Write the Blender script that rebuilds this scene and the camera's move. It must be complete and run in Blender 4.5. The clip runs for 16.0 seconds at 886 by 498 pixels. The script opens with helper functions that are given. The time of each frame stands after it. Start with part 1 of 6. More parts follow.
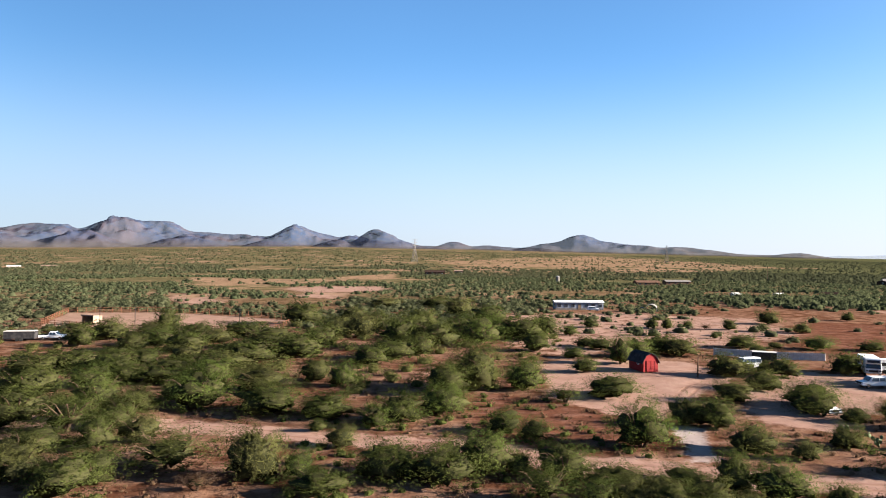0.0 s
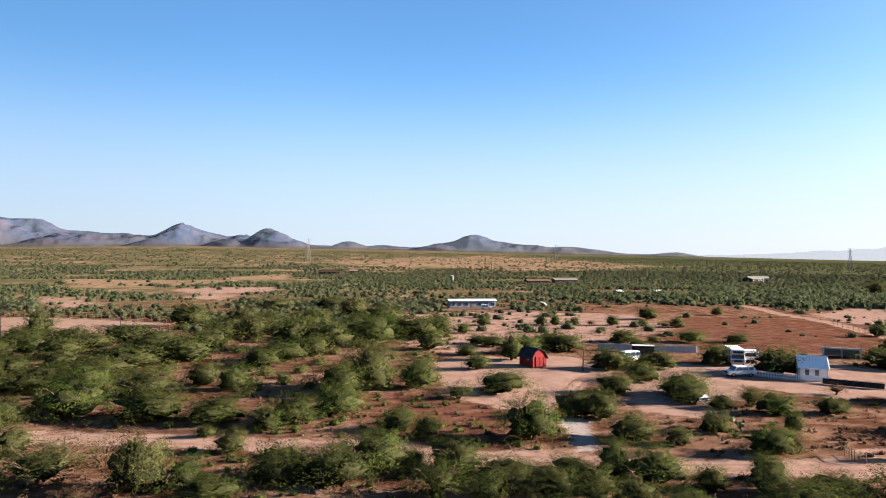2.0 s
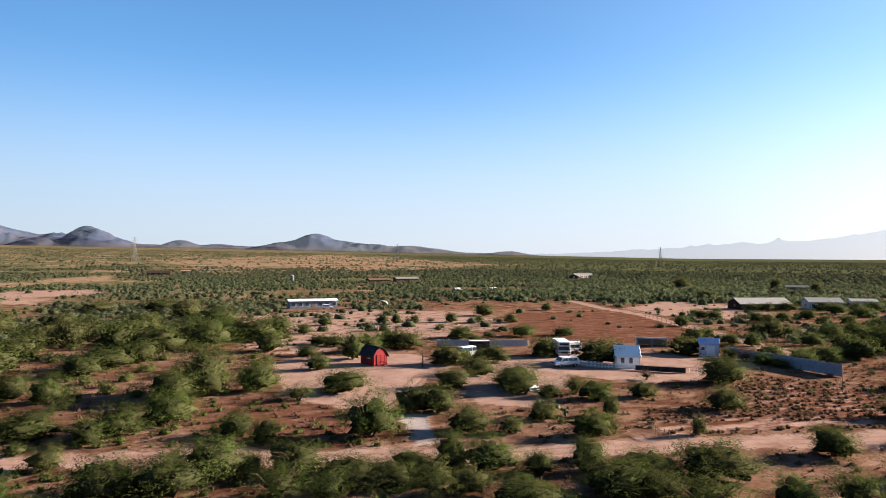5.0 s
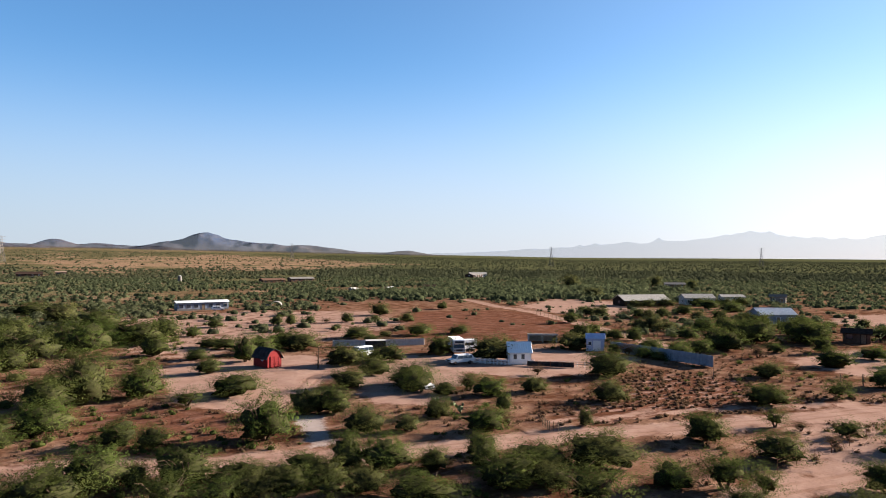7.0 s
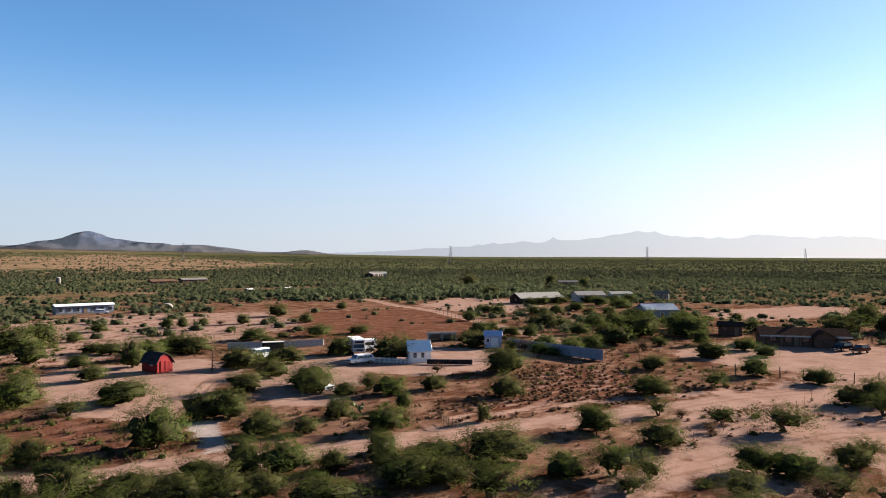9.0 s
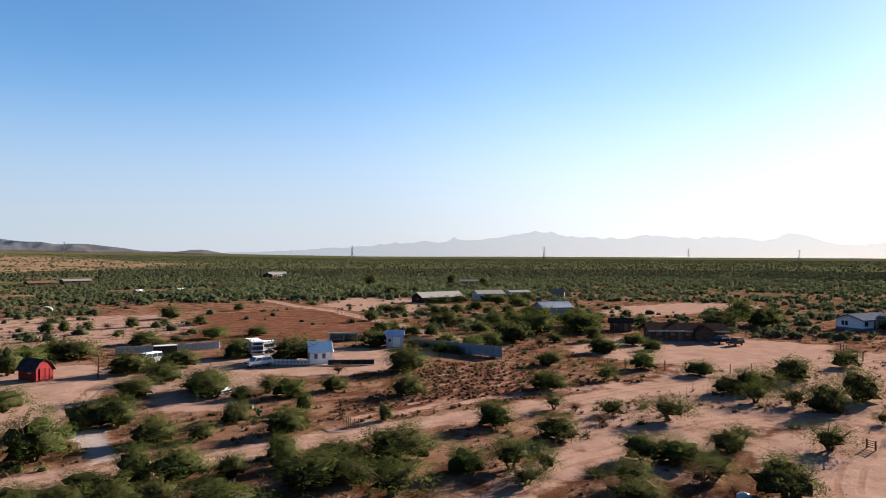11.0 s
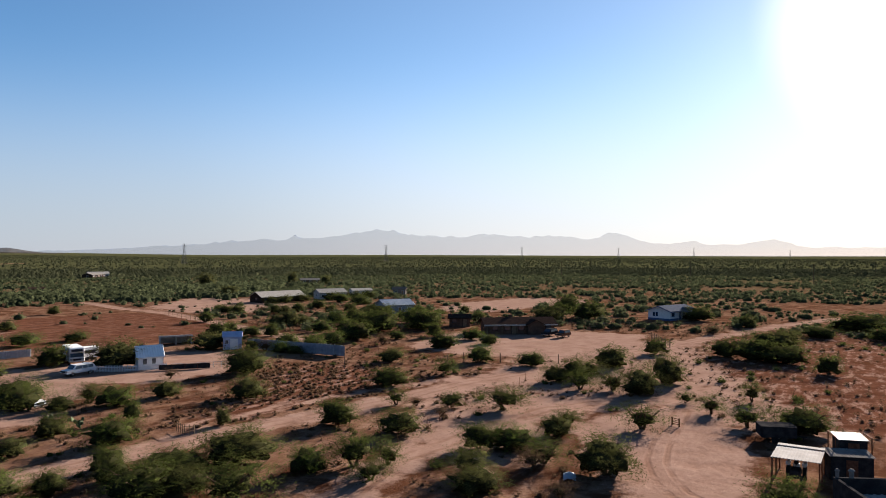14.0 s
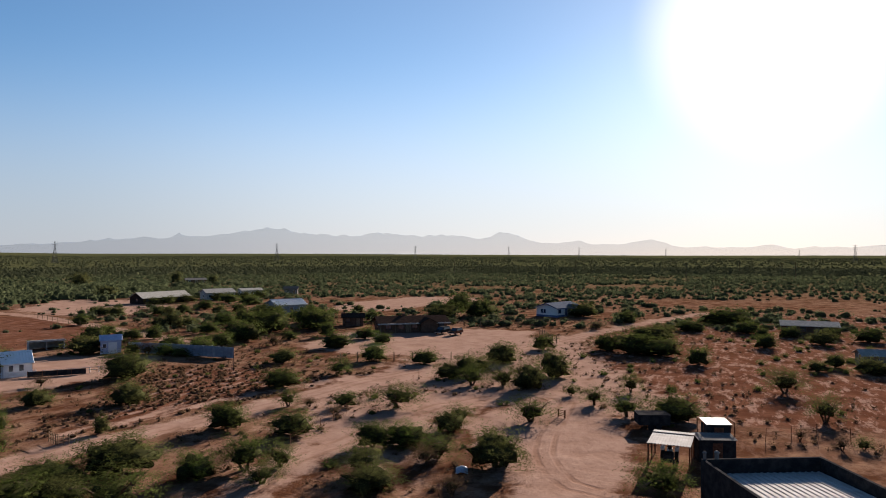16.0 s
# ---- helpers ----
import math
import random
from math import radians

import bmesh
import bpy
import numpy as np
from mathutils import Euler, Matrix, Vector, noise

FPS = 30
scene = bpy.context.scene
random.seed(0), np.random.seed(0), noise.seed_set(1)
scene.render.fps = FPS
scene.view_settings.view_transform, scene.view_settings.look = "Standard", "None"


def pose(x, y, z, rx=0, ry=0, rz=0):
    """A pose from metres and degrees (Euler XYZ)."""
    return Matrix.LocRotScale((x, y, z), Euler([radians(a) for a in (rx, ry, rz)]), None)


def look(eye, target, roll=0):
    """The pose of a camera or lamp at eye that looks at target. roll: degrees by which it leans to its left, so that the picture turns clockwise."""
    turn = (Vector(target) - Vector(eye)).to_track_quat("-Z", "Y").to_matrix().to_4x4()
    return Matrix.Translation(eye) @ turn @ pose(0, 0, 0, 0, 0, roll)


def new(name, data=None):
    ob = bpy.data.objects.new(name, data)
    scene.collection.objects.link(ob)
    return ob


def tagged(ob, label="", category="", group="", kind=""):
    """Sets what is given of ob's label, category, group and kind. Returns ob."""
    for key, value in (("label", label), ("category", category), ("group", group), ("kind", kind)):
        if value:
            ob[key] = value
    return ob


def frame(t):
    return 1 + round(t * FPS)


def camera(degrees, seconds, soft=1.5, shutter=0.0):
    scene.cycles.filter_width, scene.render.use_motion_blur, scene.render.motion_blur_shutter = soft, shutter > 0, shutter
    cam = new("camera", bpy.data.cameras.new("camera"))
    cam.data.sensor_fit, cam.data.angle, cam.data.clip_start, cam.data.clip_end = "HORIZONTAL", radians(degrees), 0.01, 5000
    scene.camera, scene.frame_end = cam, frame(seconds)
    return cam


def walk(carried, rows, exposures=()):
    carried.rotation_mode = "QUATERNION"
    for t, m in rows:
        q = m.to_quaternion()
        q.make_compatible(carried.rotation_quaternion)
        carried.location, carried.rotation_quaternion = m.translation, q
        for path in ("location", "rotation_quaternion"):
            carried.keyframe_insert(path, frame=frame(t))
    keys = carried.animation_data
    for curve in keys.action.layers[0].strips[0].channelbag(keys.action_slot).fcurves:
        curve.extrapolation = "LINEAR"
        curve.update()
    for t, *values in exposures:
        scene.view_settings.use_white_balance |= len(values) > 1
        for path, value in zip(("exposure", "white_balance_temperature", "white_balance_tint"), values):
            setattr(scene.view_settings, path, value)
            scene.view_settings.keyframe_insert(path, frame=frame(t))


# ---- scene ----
EXPOSURES = [(0.0, 2.90), (4.0, 2.81), (7.0, 2.61), (9.0, 2.53), (13.0, 2.34), (16.0, 2.05)]
cam = camera(65.19, 16.0, soft=0.95)
# seconds, eye, bearing (clockwise from +y), pitch, roll
PATH = [
    (0, 0.000, 0.000, 19.000, 0.000, 0.571, 0.632),
    (0.5, 0.028, -0.135, 19.008, 2.163, 0.586, 0.598),
    (1, 0.051, -0.266, 19.016, 4.301, 0.600, 0.566),
    (1.5, 0.069, -0.394, 19.023, 6.500, 0.611, 0.542),
    (2, 0.082, -0.518, 19.030, 8.639, 0.622, 0.517),
    (2.5, 0.091, -0.639, 19.038, 10.815, 0.629, 0.492),
    (3, 0.094, -0.756, 19.044, 12.977, 0.632, 0.462),
    (3.5, 0.093, -0.870, 19.051, 15.122, 0.639, 0.423),
    (4, 0.088, -0.980, 19.058, 17.305, 0.644, 0.370),
    (6.5, -0.013, -1.478, 19.088, 28.054, 0.645, 0.300),
    (7, -0.048, -1.567, 19.093, 30.176, 0.641, 0.244),
    (7.5, -0.087, -1.653, 19.098, 32.303, 0.636, 0.196),
    (8, -0.131, -1.735, 19.103, 34.364, 0.633, 0.153),
    (8.5, -0.180, -1.814, 19.108, 36.444, 0.628, 0.109),
    (9, -0.234, -1.889, 19.113, 38.429, 0.607, 0.057),
    (11.5, -0.574, -2.212, 19.133, 48.624, 0.565, 0.001),
    (12, -0.657, -2.266, 19.137, 50.764, 0.535, -0.046),
    (12.5, -0.744, -2.316, 19.140, 52.989, 0.511, -0.076),
    (13, -0.836, -2.363, 19.143, 55.155, 0.486, -0.089),
    (13.5, -0.933, -2.407, 19.146, 57.370, 0.452, -0.088),
    (14, -1.035, -2.447, 19.149, 59.543, 0.425, -0.078),
    (14.5, -1.141, -2.483, 19.151, 61.712, 0.399, -0.062),
    (15, -1.252, -2.516, 19.154, 63.921, 0.373, -0.045),
    (15.5, -1.368, -2.546, 19.156, 66.106, 0.351, -0.033),
    (16, -1.489, -2.572, 19.158, 68.336, 0.329, -0.023),
]


def aim(x, y, z, bearing, pitch, roll):
    b, p = radians(bearing), radians(pitch)
    return look((x, y, z), (x + math.sin(b) * math.cos(p), y + math.cos(b) * math.cos(p), z + math.sin(p)), roll)


walk(cam, [(t, aim(*row)) for t, *row in PATH], EXPOSURES)

# ---------------------------------------------------------------- light
SUN_BEARING, SUN_HEIGHT = 94.0, 16.5
world = bpy.data.worlds.new("sky")
world.use_nodes = True
scene.world = world
wn, wl = world.node_tree.nodes, world.node_tree.links
sky = wn.new("ShaderNodeTexSky")
sky.sky_type, sky.sun_disc = "NISHITA", False
sky.sun_elevation, sky.sun_rotation = radians(SUN_HEIGHT), radians(SUN_BEARING)
sky.altitude, sky.air_density, sky.dust_density, sky.ozone_density = 900, 1.0, 0.28, 3.0
tint = wn.new("ShaderNodeMix")
tint.data_type, tint.blend_type = "RGBA", "MULTIPLY"
tint.inputs[0].default_value, tint.inputs[7].default_value = 1.0, (0.76, 1.03, 1.19, 1)
wl.new(sky.outputs[0], tint.inputs[6])
# pale dust haze low over the whole horizon
way, parts = wn.new("ShaderNodeTexCoord"), wn.new("ShaderNodeSeparateXYZ")
fall = wn.new("ShaderNodeMapRange")
fall.interpolation_type = "SMOOTHERSTEP"
fall.inputs[1].default_value, fall.inputs[2].default_value, fall.inputs[3].default_value, fall.inputs[4].default_value = -0.03, 0.31, 0.86, 0.0
haze = wn.new("ShaderNodeMix")
haze.data_type = "RGBA"
dusty = wn.new("ShaderNodeMix")
dusty.data_type = "RGBA"
dusty.inputs[7].default_value = (7.4, 7.25, 7.9, 1)
toward, glow, clear = wn.new("ShaderNodeVectorMath"), wn.new("ShaderNodeMapRange"), wn.new("ShaderNodeMapRange")
toward.operation = "DOT_PRODUCT"
toward.inputs[1].default_value = tuple(look((0, 0, 0), (math.sin(radians(SUN_BEARING)) * math.cos(radians(SUN_HEIGHT)), math.cos(radians(SUN_BEARING)) * math.cos(radians(SUN_HEIGHT)), math.sin(radians(SUN_HEIGHT)))).col[2].xyz * -1)
wl.new(way.outputs["Generated"], toward.inputs[0])
glow.interpolation_type = clear.interpolation_type = "SMOOTHSTEP"
glow.inputs[1].default_value, glow.inputs[2].default_value = 0.55, 1.0
clear.inputs[1].default_value, clear.inputs[2].default_value, clear.inputs[3].default_value, clear.inputs[4].default_value = 0.2, 0.96, 1.0, 0.0
wl.new(toward.outputs["Value"], glow.inputs[0])
wl.new(toward.outputs["Value"], clear.inputs[0])
wl.new(clear.outputs[0], tint.inputs[0])
wl.new(glow.outputs[0], dusty.inputs[0])
side = wn.new("ShaderNodeMapRange")
side.inputs[1].default_value, side.inputs[2].default_value = -0.55, 0.8
wl.new(toward.outputs["Value"], side.inputs[0])
air = wn.new("ShaderNodeMix")
air.data_type = "RGBA"
air.inputs[6].default_value, air.inputs[7].default_value = (3.25, 3.75, 4.7, 1), (5.05, 5.1, 5.9, 1)
wl.new(side.outputs[0], air.inputs[0])
wl.new(air.outputs[2], dusty.inputs[6])
wl.new(dusty.outputs[2], haze.inputs[7])
# the clear sky too brightens evenly from the far side towards the sun
span, gain, brighter = wn.new("ShaderNodeMapRange"), wn.new("ShaderNodeValToRGB"), wn.new("ShaderNodeMix")
span.inputs[1].default_value, span.inputs[2].default_value = -1.0, 1.0
gain.color_ramp.interpolation = "EASE"
gain.color_ramp.elements[0].position, gain.color_ramp.elements[1].position = 0.25, 0.94
for stop, level in ((0, 0.46), (1, 0.67)):
    gain.color_ramp.elements[stop].color = (level, level, level, 1)
for place, level in ((0.5, 0.625), (0.73, 0.595)):
    gain.color_ramp.elements.new(place).color = (level, level, level, 1)
brighter.data_type, brighter.blend_type = "RGBA", "MULTIPLY"
brighter.inputs[0].default_value = 1.0
wl.new(toward.outputs["Value"], span.inputs[0])
wl.new(span.outputs[0], gain.inputs[0])
wl.new(gain.outputs[0], brighter.inputs[7])
wl.new(tint.outputs[2], brighter.inputs[6])
wl.new(way.outputs["Generated"], parts.inputs[0])
wl.new(parts.outputs[2], fall.inputs[0])
wl.new(fall.outputs[0], haze.inputs[0])
double = wn.new("ShaderNodeVectorMath")
double.operation = "SCALE"
double.inputs["Scale"].default_value = 2.0
wl.new(brighter.outputs[2], double.inputs[0])
wl.new(double.outputs[0], haze.inputs[6])
# white aureole close round the sun
ring, halo = wn.new("ShaderNodeMapRange"), wn.new("ShaderNodeMix")
ring.interpolation_type, halo.data_type = "SMOOTHSTEP", "RGBA"
ring.inputs[1].default_value, ring.inputs[2].default_value = 0.983, 1.0
halo.inputs[7].default_value = (12.5, 12.4, 12.2, 1)
wl.new(toward.outputs["Value"], ring.inputs[0])
wl.new(ring.outputs[0], halo.inputs[0])
wl.new(haze.outputs[2], halo.inputs[6])
wl.new(halo.outputs[2], wn["Background"].inputs[0])
wn["Background"].inputs[1].default_value = 0.025

sun_lamp = bpy.data.lights.new("sun", "SUN")
sun_lamp.energy, sun_lamp.angle, sun_lamp.color = 5.0, radians(0.53), (1.0, 0.89, 0.785)
sun = new("sun", sun_lamp)
sb, sh = radians(SUN_BEARING), radians(SUN_HEIGHT)
sun.matrix_world = look((0, 0, 60), (-math.sin(sb) * math.cos(sh), -math.cos(sb) * math.cos(sh), 60 - math.sin(sh)))

# ---------------------------------------------------------------- materials


class Nodes:
    """A small wrapper for building one procedural material."""

    def __init__(self, name):
        self.mat = bpy.data.materials.new(name)
        self.mat.use_nodes = True
        self.n, self.l = self.mat.node_tree.nodes, self.mat.node_tree.links
        self.bsdf = self.n["Principled BSDF"]
        self.bsdf.inputs["Specular IOR Level"].default_value = 0.25

    def put(self, socket, value):
        if isinstance(value, bpy.types.NodeSocket):
            self.l.new(value, socket)
        elif isinstance(value, tuple) and len(value) == 3 and socket.type == "RGBA":
            socket.default_value = (*value, 1)
        else:
            socket.default_value = value

    def where(self):
        return self.n.new("ShaderNodeNewGeometry").outputs["Position"]

    def local(self):
        return self.n.new("ShaderNodeTexCoord").outputs["Object"]

    def noise(self, scale, detail=4.0, rough=0.55, at=None, stretch=None):
        node = self.n.new("ShaderNodeTexNoise")
        at = at or self.where()
        if stretch:
            m = self.n.new("ShaderNodeMapping")
            m.inputs["Scale"].default_value = stretch
            self.l.new(at, m.inputs[0])
            at = m.outputs[0]
        self.l.new(at, node.inputs["Vector"])
        node.inputs["Scale"].default_value, node.inputs["Detail"].default_value, node.inputs["Roughness"].default_value = scale, detail, rough
        return node.outputs["Fac"]

    def ramp(self, value, low, high):
        node = self.n.new("ShaderNodeMapRange")
        node.interpolation_type = "SMOOTHSTEP"
        self.put(node.inputs[0], value)
        node.inputs[1].default_value, node.inputs[2].default_value = low, high
        return node.outputs[0]

    def math(self, op, a, b=0.0):
        node = self.n.new("ShaderNodeMath")
        node.operation, node.use_clamp = op, False
        self.put(node.inputs[0], a), self.put(node.inputs[1], b)
        return node.outputs[0]

    def mix(self, factor, a, b):
        node = self.n.new("ShaderNodeMix")
        node.data_type = "RGBA"
        self.put(node.inputs[0], factor), self.put(node.inputs[6], a), self.put(node.inputs[7], b)
        return node.outputs[2]

    def attribute(self, name):
        node = self.n.new("ShaderNodeAttribute")
        node.attribute_name = name
        return node.outputs["Fac"]

    def random(self):
        return self.n.new("ShaderNodeObjectInfo").outputs["Random"]

    def island(self):
        return self.n.new("ShaderNodeNewGeometry").outputs["Random Per Island"]

    def bump(self, height, strength=0.3, distance=0.05):
        node = self.n.new("ShaderNodeBump")
        node.inputs["Strength"].default_value, node.inputs["Distance"].default_value = strength, distance
        self.l.new(height, node.inputs["Height"])
        self.l.new(node.outputs[0], self.bsdf.inputs["Normal"])

    def done(self, colour, rough=0.8, metal=0.0):
        self.put(self.bsdf.inputs["Base Color"], colour)
        self.put(self.bsdf.inputs["Roughness"], rough)
        self.bsdf.inputs["Metallic"].default_value = metal
        return self.mat


def ground_material():
    m = Nodes("desert_soil")
    m.bsdf.inputs["Specular IOR Level"].default_value = 0.0
    big, mid, fine = m.noise(0.035, 5), m.noise(0.28, 6, 0.62), m.noise(3.0, 5, 0.7)
    edge = m.math("ADD", m.math("MULTIPLY", m.math("SUBTRACT", mid, 0.5), 1.9), m.math("MULTIPLY", m.math("SUBTRACT", fine, 0.5), 0.5))
    soil = m.mix(m.ramp(mid, 0.42, 0.63), (0.078, 0.032, 0.017), (0.192, 0.106, 0.067))
    soil = m.mix(m.math("MULTIPLY", 0.36, m.ramp(m.math("ADD", m.math("MULTIPLY", big, 0.6), m.math("MULTIPLY", m.noise(0.12, 5, 0.6), 0.4)), 0.46, 0.56)), soil, m.mix(fine, (0.205, 0.116, 0.076), (0.262, 0.158, 0.108)))

    def layer(under, name, colour_a, colour_b):
        cover = m.ramp(m.math("ADD", m.attribute(name), edge), 0.3, 0.7)
        return m.mix(cover, under, m.mix(m.ramp(mid, 0.3, 0.7), colour_a, colour_b))

    streak = m.noise(0.42, 6, 0.72, stretch=(0.55, 1.6, 1.0))
    soil = layer(soil, "red", (0.074, 0.028, 0.016), (0.140, 0.060, 0.036))
    pale_streak = m.math("MULTIPLY", m.ramp(streak, 0.49, 0.61), m.math("MULTIPLY", 0.60, m.ramp(m.attribute("streaked"), 0.2, 0.8)))
    soil = m.mix(pale_streak, soil, (0.365, 0.236, 0.188))
    soil = layer(soil, "sand", (0.236, 0.142, 0.107), (0.304, 0.194, 0.151))
    sandy = m.ramp(m.math("ADD", m.attribute("sand"), m.attribute("pale")), 0.35, 0.8)
    off = m.math("ABSOLUTE", m.math("SUBTRACT", m.math("ABSOLUTE", m.attribute("lane")), 0.85))
    rut = m.math("MULTIPLY", m.math("SUBTRACT", 1.0, m.ramp(off, 0.12, 0.42)), m.ramp(m.noise(0.21, 4), 0.36, 0.55))
    soil = m.mix(m.math("MULTIPLY", rut, 0.38), soil, (0.165, 0.082, 0.052))
    soil = layer(soil, "pale", (0.25, 0.195, 0.172), (0.31, 0.26, 0.24))
    plain_a, plain_b = m.noise(0.012, 6, 0.7, stretch=(1.0, 0.7, 1.0)), m.noise(0.11, 5, 0.75)
    green = m.mix(m.ramp(plain_b, 0.42, 0.6), (0.062, 0.060, 0.026), (0.142, 0.118, 0.060))
    green = m.mix(m.ramp(plain_a, 0.53, 0.70), green, (0.125, 0.090, 0.048))
    lush = m.mix(m.ramp(plain_b, 0.4, 0.62), (0.038, 0.050, 0.020), (0.092, 0.092, 0.042))
    green = m.mix(m.attribute("lush"), green, lush)
    soil = m.mix(m.attribute("plain"), soil, green)
    strips = m.ramp(m.math("ADD", m.attribute("field"), m.math("MULTIPLY", m.math("SUBTRACT", plain_a, 0.5), 3.0)), 0.45, 0.8)
    soil = m.mix(strips, soil, m.mix(m.ramp(plain_b, 0.35, 0.6), (0.155, 0.098, 0.056), (0.265, 0.172, 0.108)))
    calm = m.math("SUBTRACT", 1.0, m.math("MULTIPLY", sandy, 0.78))
    soil = m.mix(m.math("MULTIPLY", m.math("MULTIPLY", m.ramp(m.noise(1.6, 5, 0.75), 0.49, 0.66), 0.62), calm), soil, (0.070, 0.034, 0.021))
    m.bump(m.math("SUBTRACT", m.math("ADD", m.math("MULTIPLY", mid, 0.7), m.math("MULTIPLY", m.math("MULTIPLY", fine, 0.4), calm)), m.math("MULTIPLY", rut, 0.12)), 0.8, 0.32)
    return m.done(m.mix(0.31, soil, (0.01, 0.005, 0.003)), 0.95)


def leaf_material(name, dark, light, dry, through_light=0.17, clump=2.2):
    """Small leaves: tone varies by spray, by clump and by plant."""
    m = Nodes(name)
    dark, light, dry = (tuple(0.655 * c for c in tone) for tone in (dark, light, dry))
    clumps = m.noise(clump, 4, 0.65)
    tone = m.mix(m.math("ADD", m.math("MULTIPLY", m.island(), 0.55), m.math("MULTIPLY", m.ramp(clumps, 0.32, 0.68), 0.45)), dark, light)
    tone = m.mix(m.math("MULTIPLY", m.ramp(m.random(), 0.35, 1.0), 0.5), tone, dry)
    m.put(m.bsdf.inputs["Base Color"], tone)
    m.bsdf.inputs["Roughness"].default_value = 0.9
    m.bsdf.inputs["Specular IOR Level"].default_value = 0.0
    thin = m.n.new("ShaderNodeBsdfTranslucent")
    m.put(thin.inputs[0], tone)
    both = m.n.new("ShaderNodeMixShader")
    both.inputs[0].default_value = through_light
    m.l.new(m.bsdf.outputs[0], both.inputs[1])
    m.l.new(thin.outputs[0], both.inputs[2])
    m.l.new(both.outputs[0], m.n["Material Output"].inputs[0])
    return m.mat


def worn(name, colour, other, rough=0.7, metal=0.0, scale=1.5, bump=0.15):
    """Paint, plaster, timber or sheet with stains at two scales."""
    colour, other = (tuple(0.74 * c for c in tone) for tone in (colour, other))
    m = Nodes(name)
    m.bsdf.inputs["Specular IOR Level"].default_value = 0.0 if rough > 0.84 else 0.12 if rough > 0.6 else 0.25
    a, b = m.noise(scale, 5, at=m.local()), m.noise(scale * 9, 4, 0.7, at=m.local())
    tone = m.mix(m.ramp(m.math("ADD", m.math("MULTIPLY", a, 0.7), m.math("MULTIPLY", b, 0.3)), 0.38, 0.66), colour, other)
    m.bump(b, bump, 0.02)
    return m.done(tone, rough, metal)


def glass_material():
    m = Nodes("window_glass")
    m.bsdf.inputs["Specular IOR Level"].default_value = 0.5
    return m.done((0.02, 0.03, 0.045), 0.06)


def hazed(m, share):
    """Imitates the haze before a far hillside by letting the sky behind show through."""
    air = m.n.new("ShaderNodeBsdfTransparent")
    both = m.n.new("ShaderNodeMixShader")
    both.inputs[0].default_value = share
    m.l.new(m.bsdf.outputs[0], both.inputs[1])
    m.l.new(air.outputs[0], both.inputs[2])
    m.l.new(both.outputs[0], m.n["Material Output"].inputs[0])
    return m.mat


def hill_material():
    m = Nodes("hazy_stony_hillside")
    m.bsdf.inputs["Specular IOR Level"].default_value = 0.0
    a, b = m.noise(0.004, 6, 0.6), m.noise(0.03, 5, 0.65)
    # these blue-grey tones put the haze of distance into the hills' colour
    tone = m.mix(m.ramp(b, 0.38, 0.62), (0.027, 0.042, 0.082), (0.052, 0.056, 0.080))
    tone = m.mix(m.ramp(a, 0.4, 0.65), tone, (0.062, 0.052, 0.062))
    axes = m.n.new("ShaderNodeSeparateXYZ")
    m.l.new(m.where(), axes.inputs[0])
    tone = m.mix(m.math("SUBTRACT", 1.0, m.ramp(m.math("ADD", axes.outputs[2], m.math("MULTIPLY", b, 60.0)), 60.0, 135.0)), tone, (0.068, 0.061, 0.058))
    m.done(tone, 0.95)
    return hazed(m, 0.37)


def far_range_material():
    """Mountains so far off that haze is put in, as blue colour and transparency."""
    m = Nodes("haze_blue_mountains")
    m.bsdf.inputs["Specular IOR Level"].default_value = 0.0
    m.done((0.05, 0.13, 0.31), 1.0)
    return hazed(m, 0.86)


SOIL, HILL, FAR = ground_material(), hill_material(), far_range_material()
LEAF = leaf_material("mesquite_leaf", (0.026, 0.036, 0.010), (0.112, 0.130, 0.036), (0.126, 0.112, 0.044), 0.44)
GREEN_LEAF = leaf_material("bright_leaf", (0.040, 0.060, 0.014), (0.118, 0.150, 0.036), (0.116, 0.134, 0.040), 0.42)
DRY_LEAF = leaf_material("dry_twig", (0.080, 0.046, 0.027), (0.155, 0.096, 0.057), (0.130, 0.088, 0.050), 0.35)
PLAIN_LEAF = leaf_material("scrub_leaf", (0.036, 0.048, 0.023), (0.114, 0.126, 0.064), (0.116, 0.108, 0.060), 0.5, 0.5)
# dark tone standing for the shade among the twigs inside a crown
INNER_SHADE = worn("crown_inner_shade", (0.026, 0.028, 0.012), (0.058, 0.056, 0.024), 1.0)
BARK = worn("bark", (0.07, 0.045, 0.03), (0.13, 0.09, 0.06), 0.9)
WHITE = worn("white_paint", (0.66, 0.67, 0.69), (0.76, 0.76, 0.76), 0.65)
OFFWHITE = worn("weathered_white", (0.36, 0.35, 0.33), (0.52, 0.50, 0.47), 0.7)
TAN = worn("tan_plaster", (0.20, 0.14, 0.105), (0.28, 0.20, 0.155), 0.9)
FENCE_GREY = worn("grey_fence_sheet", (0.42, 0.40, 0.39), (0.54, 0.52, 0.50), 0.85)
GREY = worn("grey_block", (0.15, 0.135, 0.125), (0.22, 0.205, 0.19), 0.9)
TIN = worn("galvanised_sheet", (0.40, 0.40, 0.40), (0.54, 0.54, 0.53), 0.62, 0.15)
BRIGHT_TIN = worn("bright_tin_sheet", (0.80, 0.80, 0.80), (0.92, 0.92, 0.91), 0.45, 0.1)
PALE_ROOF = worn("pale_roof_sheet", (0.29, 0.27, 0.24), (0.40, 0.375, 0.34), 0.88)
BLUE_WALL = worn("blue_grey_sheet", (0.19, 0.22, 0.28), (0.26, 0.29, 0.35), 0.8)
